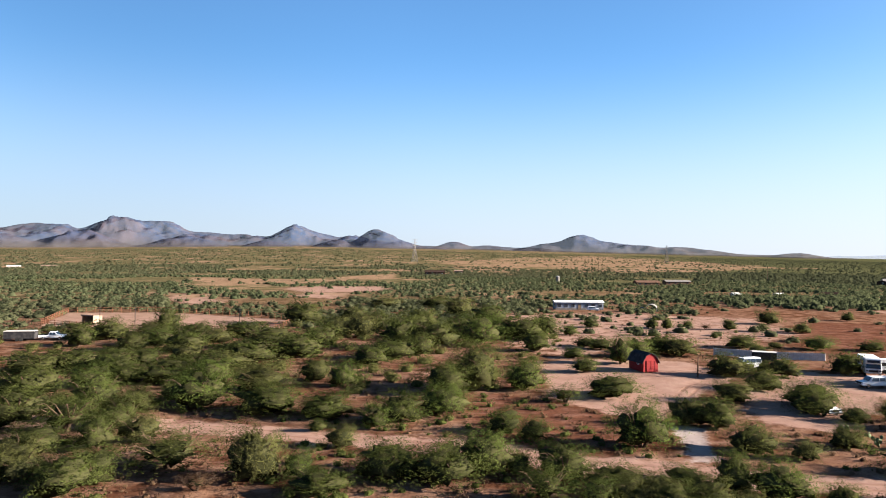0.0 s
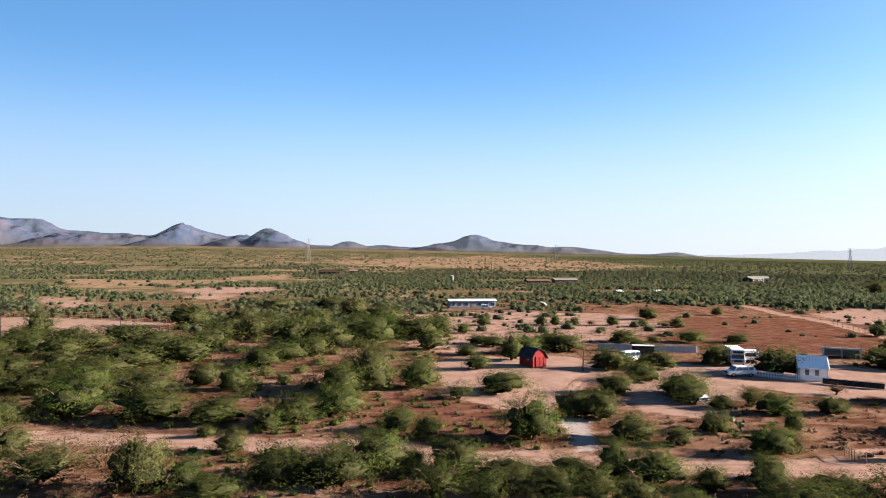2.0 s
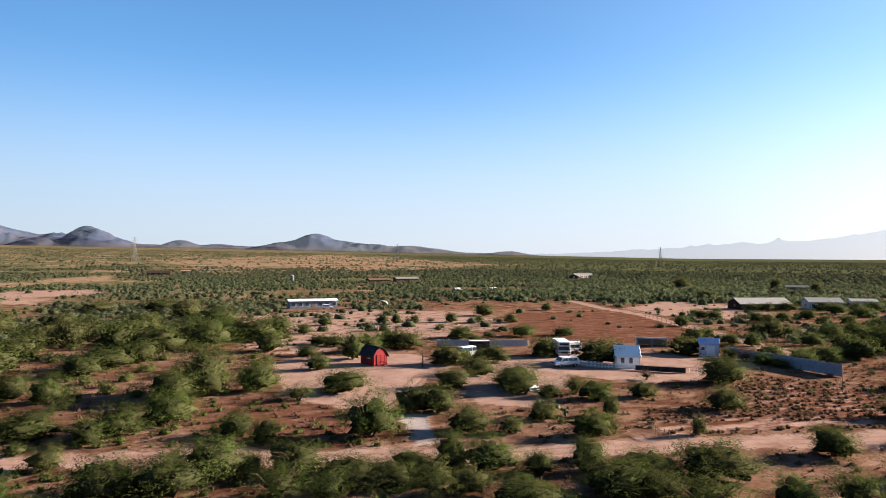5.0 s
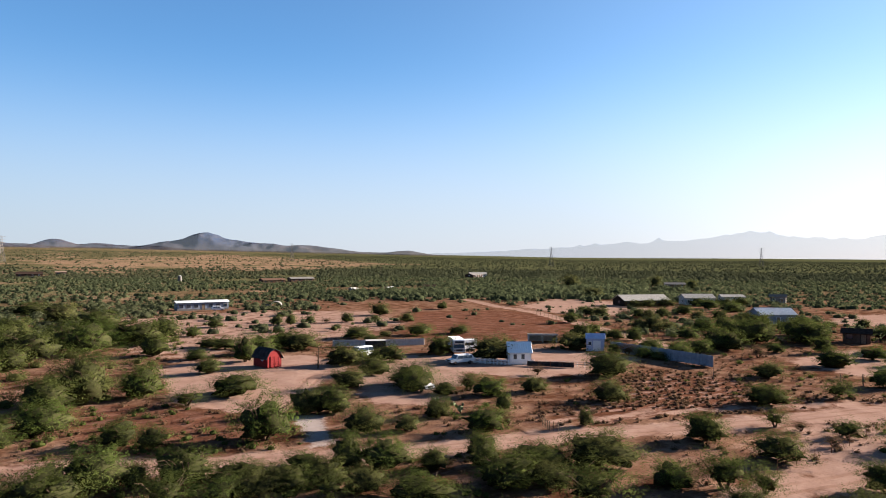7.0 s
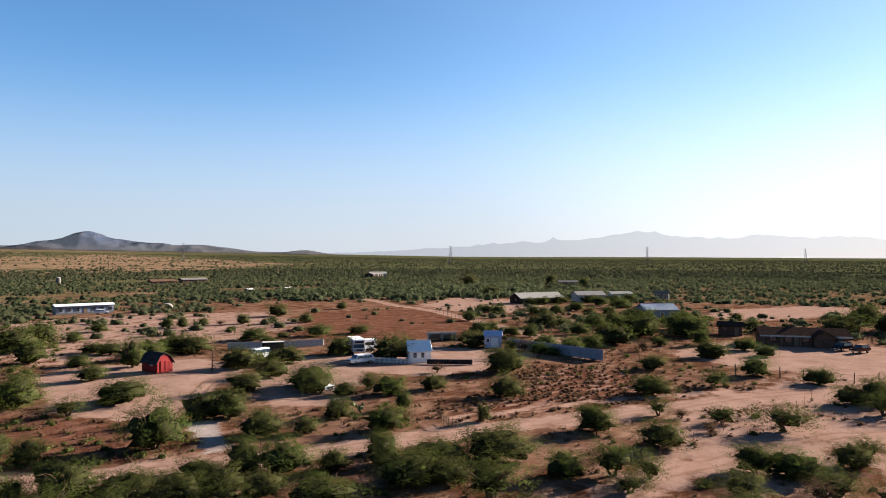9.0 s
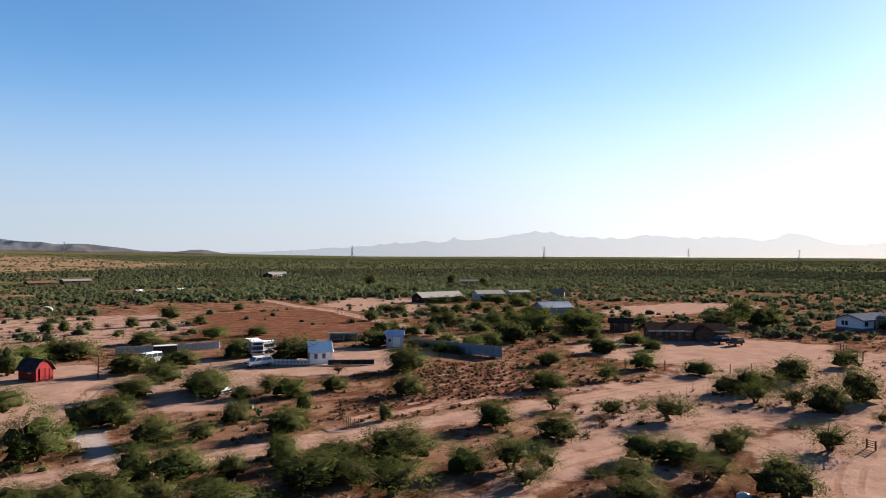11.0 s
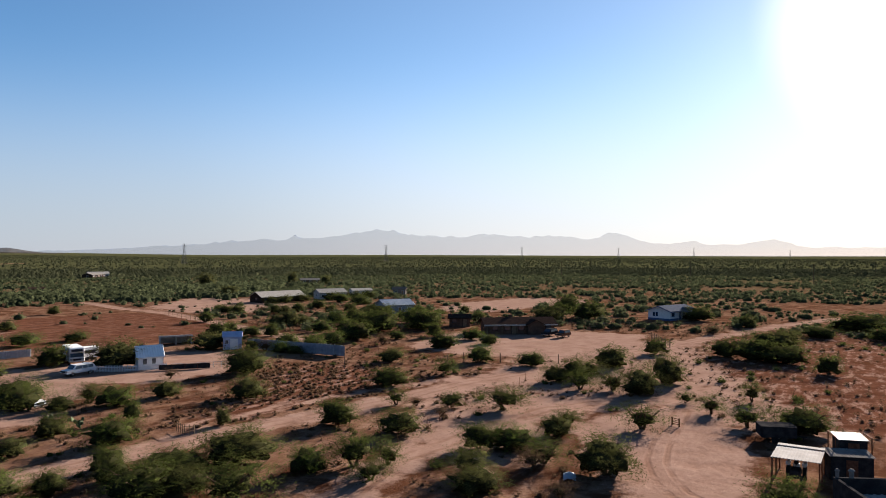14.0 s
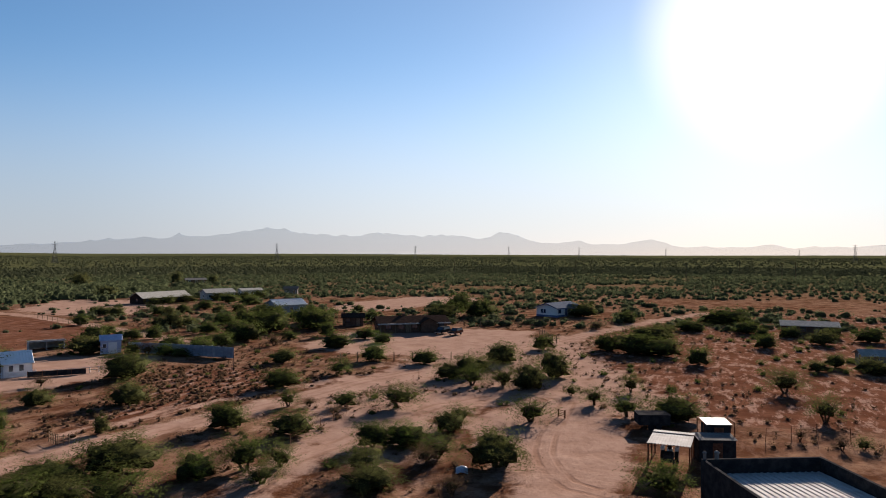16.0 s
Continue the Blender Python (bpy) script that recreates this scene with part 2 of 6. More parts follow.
BLUE_PAINT = worn("blue_paint", (0.34, 0.39, 0.55), (0.44, 0.48, 0.62), 0.7)
BLUE_ROOF = worn("blue_metal_roof", (0.26, 0.30, 0.36), (0.35, 0.39, 0.44), 0.5, 0.1)
RED = worn("barn_red_paint", (0.19, 0.010, 0.012), (0.26, 0.019, 0.018), 0.7)
BLACK = worn("black_shingle", (0.025, 0.025, 0.028), (0.05, 0.048, 0.05), 0.85)
BROWN = worn("brown_adobe", (0.10, 0.058, 0.042), (0.15, 0.092, 0.066), 0.95)
BROWN_ROOF = worn("brown_shingle", (0.034, 0.022, 0.018), (0.058, 0.038, 0.030), 0.98)
SLATE = worn("grey_blue_shingle", (0.10, 0.11, 0.14), (0.16, 0.17, 0.20), 0.9)
RUST = worn("rusty_steel", (0.12, 0.05, 0.03), (0.22, 0.10, 0.06), 0.85, 0.2, 4.0)
DARK = worn("dark_steel", (0.022, 0.022, 0.025), (0.05, 0.047, 0.046), 0.85)
RUBBER = worn("tyre_rubber", (0.02, 0.02, 0.02), (0.035, 0.034, 0.033), 0.9)
TIMBER = worn("weathered_timber", (0.16, 0.11, 0.075), (0.26, 0.19, 0.13), 0.9, 0.0, 3.0)
NAVY = worn("navy_trim", (0.06, 0.09, 0.2), (0.09, 0.13, 0.26), 0.6)
CHROME = worn("dull_chrome", (0.6, 0.6, 0.62), (0.7, 0.7, 0.7), 0.25, 0.9)
CACTUS = worn("cactus_pad", (0.08, 0.11, 0.05), (0.13, 0.16, 0.08), 0.8)
ROOF_TIN = worn("dull_roof_tin", (0.40, 0.37, 0.345), (0.52, 0.485, 0.455), 0.9, 0.0, 0.8)
GLASS = glass_material()

# ---------------------------------------------------------------- helpers for meshes


def part(name, bm, material, parent=None, label="", smooth=False):
    """Links a bmesh as one mesh object under a thing or a part."""
    mesh = bpy.data.meshes.new(name)
    bm.normal_update()
    bm.to_mesh(mesh)
    bm.free()
    for poly in mesh.polygons:
        poly.use_smooth = smooth
    mesh.materials.append(material)
    ob = new(name, mesh)
    if parent:
        ob.parent = parent
    if label:
        ob["label"] = label
    return ob


def raw(name, verts, faces, material, parent=None, smooth=False):
    mesh = bpy.data.meshes.new(name)
    mesh.from_pydata(verts, [], faces)
    mesh.polygons.foreach_set("use_smooth", [smooth] * len(mesh.polygons))
    mesh.materials.append(material)
    mesh.update()
    ob = new(name, mesh)
    if parent:
        ob.parent = parent
    return ob


def thing(name, x, y, turn=0.0, z=0.0):
    ob = new(name)
    ob.matrix_basis = pose(x, y, z, 0, 0, turn)
    return ob


def heading(a, b):
    """Degrees by which +x turns to point from a to b."""
    return math.degrees(math.atan2(b[1] - a[1], b[0] - a[0]))


# ---------------------------------------------------------------- the land
def inside(px, py, corners):
    """Distance to a polygon's edge, positive inside."""
    hit, near = np.zeros(px.shape, bool), np.full(px.shape, 1e9)
    for (ax, ay), (bx, by) in zip(corners, corners[1:] + corners[:1]):
        crosses = (ay > py) != (by > py)
        hit ^= crosses & (px < (bx - ax) * (py - ay) / (by - ay + 1e-12) + ax)
        near = np.minimum(near, along(px, py, [(ax, ay), (bx, by)]))
    return np.where(hit, near, -near)


def along(px, py, line):
    """Distance to a line of straight stretches."""
    near = np.full(px.shape, 1e9)
    for (ax, ay), (bx, by) in zip(line, line[1:]):
        dx, dy = bx - ax, by - ay
        k = np.clip(((px - ax) * dx + (py - ay) * dy) / (dx * dx + dy * dy), 0, 1)
        near = np.minimum(near, np.hypot(px - ax - k * dx, py - ay - k * dy))
    return near


def beside(px, py, lines):
    """Signed distance to the nearest of several lines, so that wheel ruts run along both sides."""
    near, signed = np.full(px.shape, 1e9), np.full(px.shape, 50.0)
    for line in lines:
        for (ax, ay), (bx, by) in zip(line, line[1:]):
            dx, dy = bx - ax, by - ay
            long = math.hypot(dx, dy)
            k = np.clip(((px - ax) * dx + (py - ay) * dy) / long**2, 0, 1)
            far = np.hypot(px - ax - k * dx, py - ay - k * dy)
            side = ((px - ax) * dy - (py - ay) * dx) / long
            signed = np.where(far < near, np.where(side < 0, -far, far), signed)
            near = np.minimum(near, far)
    return np.clip(signed, -50, 50)


def soft(distance, width):
    return np.clip(0.5 + distance / width, 0, 1)


SOUTH_ROAD = [(-60, 79), (-40, 77), (-31, 76.7), (-23, 75), (-12, 72.5), (-2.7, 70), (6, 67), (14.4, 64), (21.5, 62), (31, 59), (41, 57.6),
              (50, 56.5), (61, 52.6), (73, 49.7), (90, 47), (102, 43), (113, 39), (127, 35), (152, 29), (181, 20.5), (209, 11), (233, 1)]
SECOND_TRACK = [(36, 30), (42, 32), (52, 34), (60, 33), (68, 32.5), (79, 30), (86, 26), (90, 19), (89, 14)]
THIN_TRACK = [(52, 62), (63, 60), (76, 56), (85, 53), (94, 50)]
YARD_TRACK = [(27.6, 78), (26.6, 73.5), (25.8, 69), (25.3, 65.5)]
FIELD_ROAD = [(165, 260), (154, 223), (149, 191), (131, 141), (123, 120), (112, 92)]
YARD_LOOP = [(88, 15.5), (86.2, 15.2), (76.9, 14.6), (69.3, 14.0), (64.2, 13.1), (59.3, 11.3), (55.2, 8.7), (54.3, 4.5), (50, 0)]
SHED_LANE = [(28.5, 83), (31, 92), (38, 104), (52, 108), (64, 106)]
SHED_YARD = [(17.7, 125), (29, 130), (45, 128), (47, 110), (36, 97), (26.4, 82), (21, 84), (16, 92), (16, 107)]
HOUSE_YARD = [(56, 120), (65, 116), (89, 118), (95, 104), (102, 95), (83, 85), (67, 86), (61, 95), (44, 76), (37, 81), (42, 98)]
WEST_YARD = [(74, 25), (82, 22), (90, 16), (79, 8), (68, 5), (57, 4.5), (47, 3.5), (44, 12), (58, 13), (56, 15), (62, 19)]
FAR_SAND = [(13, 159), (20, 228), (62, 242), (104, 222), (90, 172), (60, 147), (38, 147), (22, 125)]
BROWN_YARD = [(120, 78), (144, 82), (164, 55), (165, 38), (147, 38), (127, 35), (117, 45), (115, 65)]
RED_FIELD = [(87, 175), (114, 212), (144, 201), (145, 176), (119, 124), (105, 123), (85, 135), (76, 146)]
SCRUB_FIELD = [(88, 81), (96, 71), (92, 58), (94, 48), (75, 55), (56, 58), (53, 63), (69, 70)]
ARENA = [(-103, 178), (-117, 217), (-89, 222), (-65, 212), (-40, 198), (-41, 179), (-52, 166), (-77, 167)]
EAST_SAND = [(200, 122), (238, 130), (276, 122), (282, 95), (256, 82), (236, 96), (205, 100)]
WEST_FIELD = [(120, 24), (122, 4), (128, -14), (112, -34), (86, -30), (82, -6), (94, 10)]
WEST_PLAIN = [(124, 30), (152, 25), (225, -2), (262, -70), (150, -80), (88, -45), (92, 0)]
FARM_SAND = [(161, 217), (203, 247), (215, 222), (200, 188), (190, 167), (161, 167), (154, 188)]
NORTH_CLEARING = [(-120, 295), (-125, 330), (-109, 321), (-84, 272), (-92, 250)]
DRY_FIELD = [(-33, 1250), (573, 2500), (611, 1157), (311, 830), (16, 738)]
DRY_STRIP = [(-204, 545), (-110, 532), (-45, 743), (-34, 566), (-90, 437), (-161, 448)]
CROSSING = [(50, 22), (60, 42), (85, 50), (112, 50), (150, 40), (160, 27), (128, 18), (98, 4), (82, -4), (78, 8), (88, 18), (74, 27)]
RED_BANK = [(4, 85), (11, 91), (20, 85), (18, 71), (13, 69), (4, 71)]
RED_PATCH = [(-91, 387), (-84, 422), (-32, 424), (-28, 371), (-67, 339)]
PALE_PATCH = [(-71, 313), (-65, 354), (-45, 344), (-45, 294)]


def rise(px, py):
    """The plain climbs gently towards the hills in the north and rolls a little."""
    far, side = np.hypot(px, py), np.degrees(np.arctan2(px, py))
    slope = 0.018 * soft(28 - np.abs(side + 12), 50) + 0.0035 * soft(40 - np.abs(side - 30), 30)
    roll = 0.25 * np.sin(px / 31 + 1) * np.sin(py / 27) * np.clip((far - 180) / 300, 0, 1)
    return slope * np.clip(far - 700, 0, 4300) + roll


def land():
    steps = [0.0]
    while steps[-1] < 5200:
        steps.append(steps[-1] + max(1.9, 0.028 * max(0, steps[-1] - 90)) if steps[-1] < 700 else steps[-1] * 1.09)
    xs = np.array([70 - s for s in steps[:0:-1]] + [70 + s for s in steps])
    ys = np.array([60 - s for s in steps[:0:-1]] + [60 + s for s in steps])
    px, py = np.meshgrid(xs, ys)
    px, py = px.ravel(), py.ravel()
    swell = np.array([noise.noise((x * 0.16, y * 0.16, 2.0)) + 0.6 * noise.noise((x * 0.41, y * 0.41, 5.0)) for x, y in zip(px, py)])
    pz = rise(px, py) + 0.09 * swell * np.clip(1.4 - np.hypot(px, py) / 220, 0, 1) - 0.03
    n = len(xs)
    idx = np.arange((n - 1) * n).reshape(n - 1, n)[:, :-1].ravel()
    faces = np.stack([idx, idx + 1, idx + n + 1, idx + n], 1)
    ob = raw("ground", np.stack([px, py, pz], 1).tolist(), faces.tolist(), SOIL, smooth=True)
    far = np.hypot(px, py)
    near = np.maximum.reduce
    masks = {
        "sand": near([0.9 * soft(2.7 - along(px, py, SOUTH_ROAD), 2.4), 0.8 * soft(3.0 - along(px, py, SECOND_TRACK), 2.8), 0.8 * soft(inside(px, py, CROSSING), 8), soft(0.9 - along(px, py, THIN_TRACK), 1.5),
                      soft(2.5 - along(px, py, FIELD_ROAD), 2.0), *(soft(inside(px, py, p), 4) for p in (SHED_YARD, HOUSE_YARD, WEST_YARD, BROWN_YARD, ARENA)),
                      0.66 * soft(inside(px, py, FAR_SAND), 14), *(0.95 * soft(inside(px, py, p), 10) for p in (FARM_SAND, EAST_SAND)), *(0.8 * soft(inside(px, py, p), 14) for p in (NORTH_CLEARING, RED_PATCH, PALE_PATCH))]),
        "red": near([soft(inside(px, py, RED_FIELD), 3), 1.1 * soft(inside(px, py, RED_BANK), 5), 0.7 * soft(inside(px, py, SCRUB_FIELD), 6), 0.9 * soft(inside(px, py, WEST_FIELD), 8), 0.6 * soft(inside(px, py, WEST_PLAIN), 20),
                     soft(4 - np.hypot((px + 18) / 1.4, py - 98), 3), soft(6 - np.hypot(px - 8, (py - 88) / 1.3), 4)]),
        "lane": beside(px, py, (SOUTH_ROAD, SECOND_TRACK, FIELD_ROAD, YARD_LOOP, SHED_LANE)),
        "streaked": near([soft(inside(px, py, p), 10) for p in (WEST_FIELD, WEST_PLAIN, SCRUB_FIELD, FAR_SAND)] + [0.45 * soft(inside(px, py, RED_FIELD), 10)] + [0.4 * np.clip(1.6 - far / 200, 0, 1)]),
        "lush": soft(np.degrees(np.arctan2(px, py)) - 18, 14),
        "pale": soft(1.35 - along(px, py, YARD_TRACK), 1.5),
        "plain": np.clip((far - 280 + 90 * soft(12 - np.degrees(np.arctan2(px, py)), 20)) / (380 - 160 * soft(12 - np.degrees(np.arctan2(px, py)), 20)), 0, 1) * (1 - near([soft(inside(px, py, p), 15) for p in (FAR_SAND, FARM_SAND, NORTH_CLEARING, RED_PATCH, PALE_PATCH, EAST_SAND, RED_FIELD)])),
        "field": near([0.8 * soft(inside(px, py, DRY_FIELD), 120), 0.9 * soft(inside(px, py, DRY_STRIP), 20), 0.46 * soft(20 - np.degrees(np.arctan2(px, py)), 24) * np.clip((far - 200) / 150, 0, 1)]),
    }
    for name, values in masks.items():
        layer = ob.data.attributes.new(name, "FLOAT", "POINT")
        layer.data.foreach_set("value", values.astype(np.float32))
    tagged(ob, "pink and red desert soil with pale dirt tracks", "ground", kind="structure")


land()


def mountain_range(name, peaks, far, deep, label, seed, material, rough, west, east):
    """A range as one height field between two bearings: summits, ridges that run down from them, and gullies between."""
    nu, nv = int(8 * (east - west)), 36
    verts, faces = [], []
    for j in range(nv):
        v = 2 * j / (nv - 1) - 1
        for i in range(nu):
            bearing = west + (east - west) * i / (nu - 1)
            b, d = radians(bearing), far + deep * v
            x, y = d * math.sin(b), d * math.cos(b)
            sway = noise.noise((x / 260, y / 260, seed))
            top = 0.0
            for at, up, half in peaks:
                q = (bearing + 0.9 * half * sway * abs(v) - at) / (1.5 * half)
                top += (up * math.exp(-2.0 * (math.sqrt(q * q + 0.3) - 0.548))) ** 5
            top = top**0.2
            ridge, share, step = 0.0, 1.0, 290.0
            for octave in range(4):
                ridge += share * (1 - 2 * abs(noise.noise((x / step, y / step, seed + 4 * octave))))
                share, step = share * 0.5, step * 0.48
            body = math.cos(min(1.0, abs(v) * (1 + 0.18 * sway)) * math.pi / 2) ** 1.25
            lift = top * body * (1 + rough * (ridge - 0.9) * min(1.0, 0.2 + 2.4 * (1 - body)))
            base = float(rise(np.array([x]), np.array([y]))[0])
            full = 19 + far * math.tan(radians(top)) - base if top > 0.05 else 0
            verts.append((x, y, base - 6 + max(0.0, (full + 6) * lift / max(top, 0.05))))
    for j in range(nv - 1):
        for i in range(nu - 1):
            k = j * nu + i
            faces.append((k, k + 1, k + nu + 1, k + nu))
    tagged(raw(name, verts, faces, material, smooth=True), label, "mountains", kind="structure")


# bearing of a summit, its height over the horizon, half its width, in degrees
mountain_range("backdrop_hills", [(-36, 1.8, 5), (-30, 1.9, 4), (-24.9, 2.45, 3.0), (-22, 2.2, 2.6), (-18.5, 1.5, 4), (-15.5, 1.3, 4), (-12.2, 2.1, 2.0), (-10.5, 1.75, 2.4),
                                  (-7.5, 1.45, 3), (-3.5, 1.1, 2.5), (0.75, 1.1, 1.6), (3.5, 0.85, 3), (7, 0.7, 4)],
               4350, 480, "low stony desert hills, coloured grey-blue for distance haze", 2.0, HILL, 0.72, -48, 12)
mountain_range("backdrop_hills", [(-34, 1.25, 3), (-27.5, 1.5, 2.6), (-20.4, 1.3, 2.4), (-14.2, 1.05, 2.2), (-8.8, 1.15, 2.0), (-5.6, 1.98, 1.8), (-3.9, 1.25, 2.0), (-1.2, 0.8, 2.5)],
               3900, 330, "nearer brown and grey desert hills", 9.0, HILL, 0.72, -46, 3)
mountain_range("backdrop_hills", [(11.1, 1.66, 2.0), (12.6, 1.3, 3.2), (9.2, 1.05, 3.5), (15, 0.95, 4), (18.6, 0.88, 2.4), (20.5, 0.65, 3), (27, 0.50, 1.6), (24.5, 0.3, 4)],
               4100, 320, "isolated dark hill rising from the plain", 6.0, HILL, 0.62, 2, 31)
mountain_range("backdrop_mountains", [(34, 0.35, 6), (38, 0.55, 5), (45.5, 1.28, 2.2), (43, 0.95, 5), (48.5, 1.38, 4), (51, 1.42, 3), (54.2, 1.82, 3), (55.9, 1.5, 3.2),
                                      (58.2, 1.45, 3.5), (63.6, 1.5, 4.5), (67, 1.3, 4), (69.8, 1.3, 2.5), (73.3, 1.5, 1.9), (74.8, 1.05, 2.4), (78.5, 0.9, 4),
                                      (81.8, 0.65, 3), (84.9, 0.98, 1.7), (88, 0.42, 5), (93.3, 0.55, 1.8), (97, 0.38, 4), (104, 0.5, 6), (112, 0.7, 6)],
               4700, 60, "mountain range coloured pale blue for morning haze", 11.0, FAR, 0.8, 28, 120)

# ---------------------------------------------------------------- trees and scrub


def ball():
    """Points and faces of a round lump."""
    bm = bmesh.new()
    bmesh.ops.create_icosphere(bm, subdivisions=3, radius=1.0)
    points, tris = np.array([v.co[:] for v in bm.verts]), np.array([[v.index for v in f.verts] for f in bm.faces])
    bm.free()
    return points, tris


LUMP_POINTS, LUMP_FACES = ball()


def uneven(points, scale, seed, octaves=3):
    """Layered noise, about -1 to 1, at each point."""
    out, share = np.zeros(len(points)), 1.0
    for k in range(octaves):
        out += share * np.array([noise.noise((x * scale + seed, y * scale - seed, z * scale + 3 * k)) for x, y, z in points])
        share, scale = share * 0.55, scale * 2.1
    return out


def crown_mesh(name, seed, leaves, size, material, core=0.72, loose=0.34, gaps=-0.45):
    """Leaf sprays round a solid lump painted dark for the crown's inner shade, in an uneven crown one metre wide and
    one high, broken into clumps with gaps between.
    """
    rng = np.random.default_rng(seed)
    total = int(1.9 * leaves)
    way = rng.normal(size=(total, 3))
    way /= np.linalg.norm(way, axis=1, keepdims=True)
    way[:, 2] = np.where(way[:, 2] < -0.55, -way[:, 2], way[:, 2])

    def outline(ways):
        return np.clip(0.95 + 0.74 * uneven(ways, 1.7, seed * 3.7, 2) + 0.34 * uneven(ways, 4.0, seed * 2.1, 2), 0.42, 1.55)

    def skirt(ways):
        wide = 1 / np.sqrt(np.clip(1 - np.minimum(ways[:, 2], 0) ** 2, 0.5, 1))
        return np.stack([wide, wide, np.ones(len(ways))], 1)

    reach = outline(way)
    shell = core + loose * rng.random(total) ** 0.6 + 0.14 * rng.random(total) ** 8
    form, middle = np.array([0.5, 0.5, 0.5]), np.array([0, 0, 0.37])
    at = way * skirt(way) * (reach * shell)[:, None] * form + middle
    clumps = uneven(at, 6.5, seed * 1.3, 2)
    keep = np.nonzero((clumps > gaps + 0.25 * rng.random(total)) & (at[:, 2] > 0.03))[0][:leaves]
    at, way, count, clumps = at[keep], way[keep], len(keep), clumps[keep]
    n = way + rng.normal(scale=0.5, size=(count, 3)) + np.array([0, 0, 0.2])
    n /= np.linalg.norm(n, axis=1, keepdims=True)
    u = 0.6 * way + rng.normal(scale=0.6, size=(count, 3)) + np.array([0, 0, 0.45])
    v = np.cross(n, u)
    v /= np.linalg.norm(v, axis=1, keepdims=True)
    u = np.cross(v, n)
    s = size * (0.5 + 0.9 * rng.random((count, 1))) * np.clip(1.25 - 0.6 * (shell[keep] - core) / loose, 0.5, 1.25)[:, None]
    verts = np.stack([at - u * s * 0.9 + v * s * 0.42, at - u * s * 0.7 - v * s * 0.46, at + u * s * 1.35], 1).reshape(-1, 3)
    turned = np.array([noise.noise_vector(Vector(p) * 7.0 + Vector((seed, 0, 0)))[:] for p in at])
    normals = np.repeat(0.8 * way + 0.9 * turned + 0.22 * rng.normal(size=(count, 3)) + np.array([0, 0, 0.25]), 3, 0)
    faces = np.arange(3 * count).reshape(-1, 3)
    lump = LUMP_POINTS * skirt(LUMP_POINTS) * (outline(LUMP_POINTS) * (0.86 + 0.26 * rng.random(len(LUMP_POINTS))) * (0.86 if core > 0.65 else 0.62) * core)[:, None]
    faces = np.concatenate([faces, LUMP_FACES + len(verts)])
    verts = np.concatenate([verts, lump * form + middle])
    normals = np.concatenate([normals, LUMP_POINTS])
    verts[:, 2] = np.where(verts[:, 2] < 0.1, 0.1 - 0.35 * (0.1 - verts[:, 2]), verts[:, 2])
    wide = np.percentile(np.abs(verts[:, :2]), 98) * 2
    verts /= np.array([wide, wide, np.percentile(verts[:, 2], 99)])
    mesh = bpy.data.meshes.new(name)
    mesh.from_pydata(verts.tolist(), [], faces.tolist())
    mesh.materials.append(material)
    # the inner lump takes the dark shade tone
    mesh.materials.append(INNER_SHADE)
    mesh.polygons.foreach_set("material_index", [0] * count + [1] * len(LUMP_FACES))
    mesh.polygons.foreach_set("use_smooth", [True] * len(mesh.polygons))
    normals /= np.linalg.norm(normals, axis=1, keepdims=True)
    mesh.normals_split_custom_set_from_vertices(normals.tolist())
    return mesh


def limb(bm, a, b, ra, rb, sides=5):
    a, b = Vector(a), Vector(b)
    turn = (b - a).to_track_quat("Z", "Y")
    rings = [[bm.verts.new(p + turn @ Vector((r * math.cos(t), r * math.sin(t), 0))) for t in (2 * math.pi * k / sides for k in range(sides))] for p, r in ((a, ra), (b, rb))]
    for k in range(sides):
        bm.faces.new((rings[0][k], rings[0][(k + 1) % sides], rings[1][(k + 1) % sides], rings[1][k]))
    bm.faces.new(rings[1])


def trunk_mesh(name, seed):
    rng = random.Random(seed)
    bm = bmesh.new()
    for stem in range(rng.randint(2, 4)):
        a = rng.random() * 6.28
        foot = (0.02 * math.cos(a), 0.02 * math.sin(a), -0.03)
        knee = (0.09 * math.cos(a) + rng.uniform(-.03, .03), 0.09 * math.sin(a) + rng.uniform(-.03, .03), 0.25)
        limb(bm, foot, knee, 0.028, 0.019, 6)
        for _ in range(3):
            c = a + rng.uniform(-1.1, 1.1)
            tip = (0.27 * math.cos(c), 0.27 * math.sin(c), rng.uniform(0.42, 0.7))
            limb(bm, knee, tip, 0.016, 0.006)
            e = c + rng.uniform(-.7, .7)
            limb(bm, tip, (tip[0] + 0.12 * math.cos(e), tip[1] + 0.12 * math.sin(e), tip[2] + rng.uniform(0, .15)), 0.006, 0.002, 4)
    mesh = bpy.data.meshes.new(name)
    bm.to_mesh(mesh)
    bm.free()
    mesh.materials.append(BARK)
    return mesh


CROWNS = [crown_mesh("crown", 11 + k, 6000, 0.0182, LEAF) for k in range(7)]
FAR_CROWNS = [crown_mesh("crown", 21 + k, 2000, 0.030, LEAF) for k in range(5)]
BRIGHT_CROWNS = [crown_mesh("crown", 31 + k, 6400, 0.0175, GREEN_LEAF) for k in range(3)]
SPARSE_CROWNS = [crown_mesh("crown", 41 + k, 5200, 0.0165, LEAF, 0.54, 0.54, -0.22) for k in range(5)]
DRY_CROWNS = [crown_mesh("crown", 51 + k, 2600, 0.018, DRY_LEAF, 0.4, 0.62, -0.25) for k in range(3)]
TRUNKS = [trunk_mesh("trunk", 5 + k) for k in range(5)]


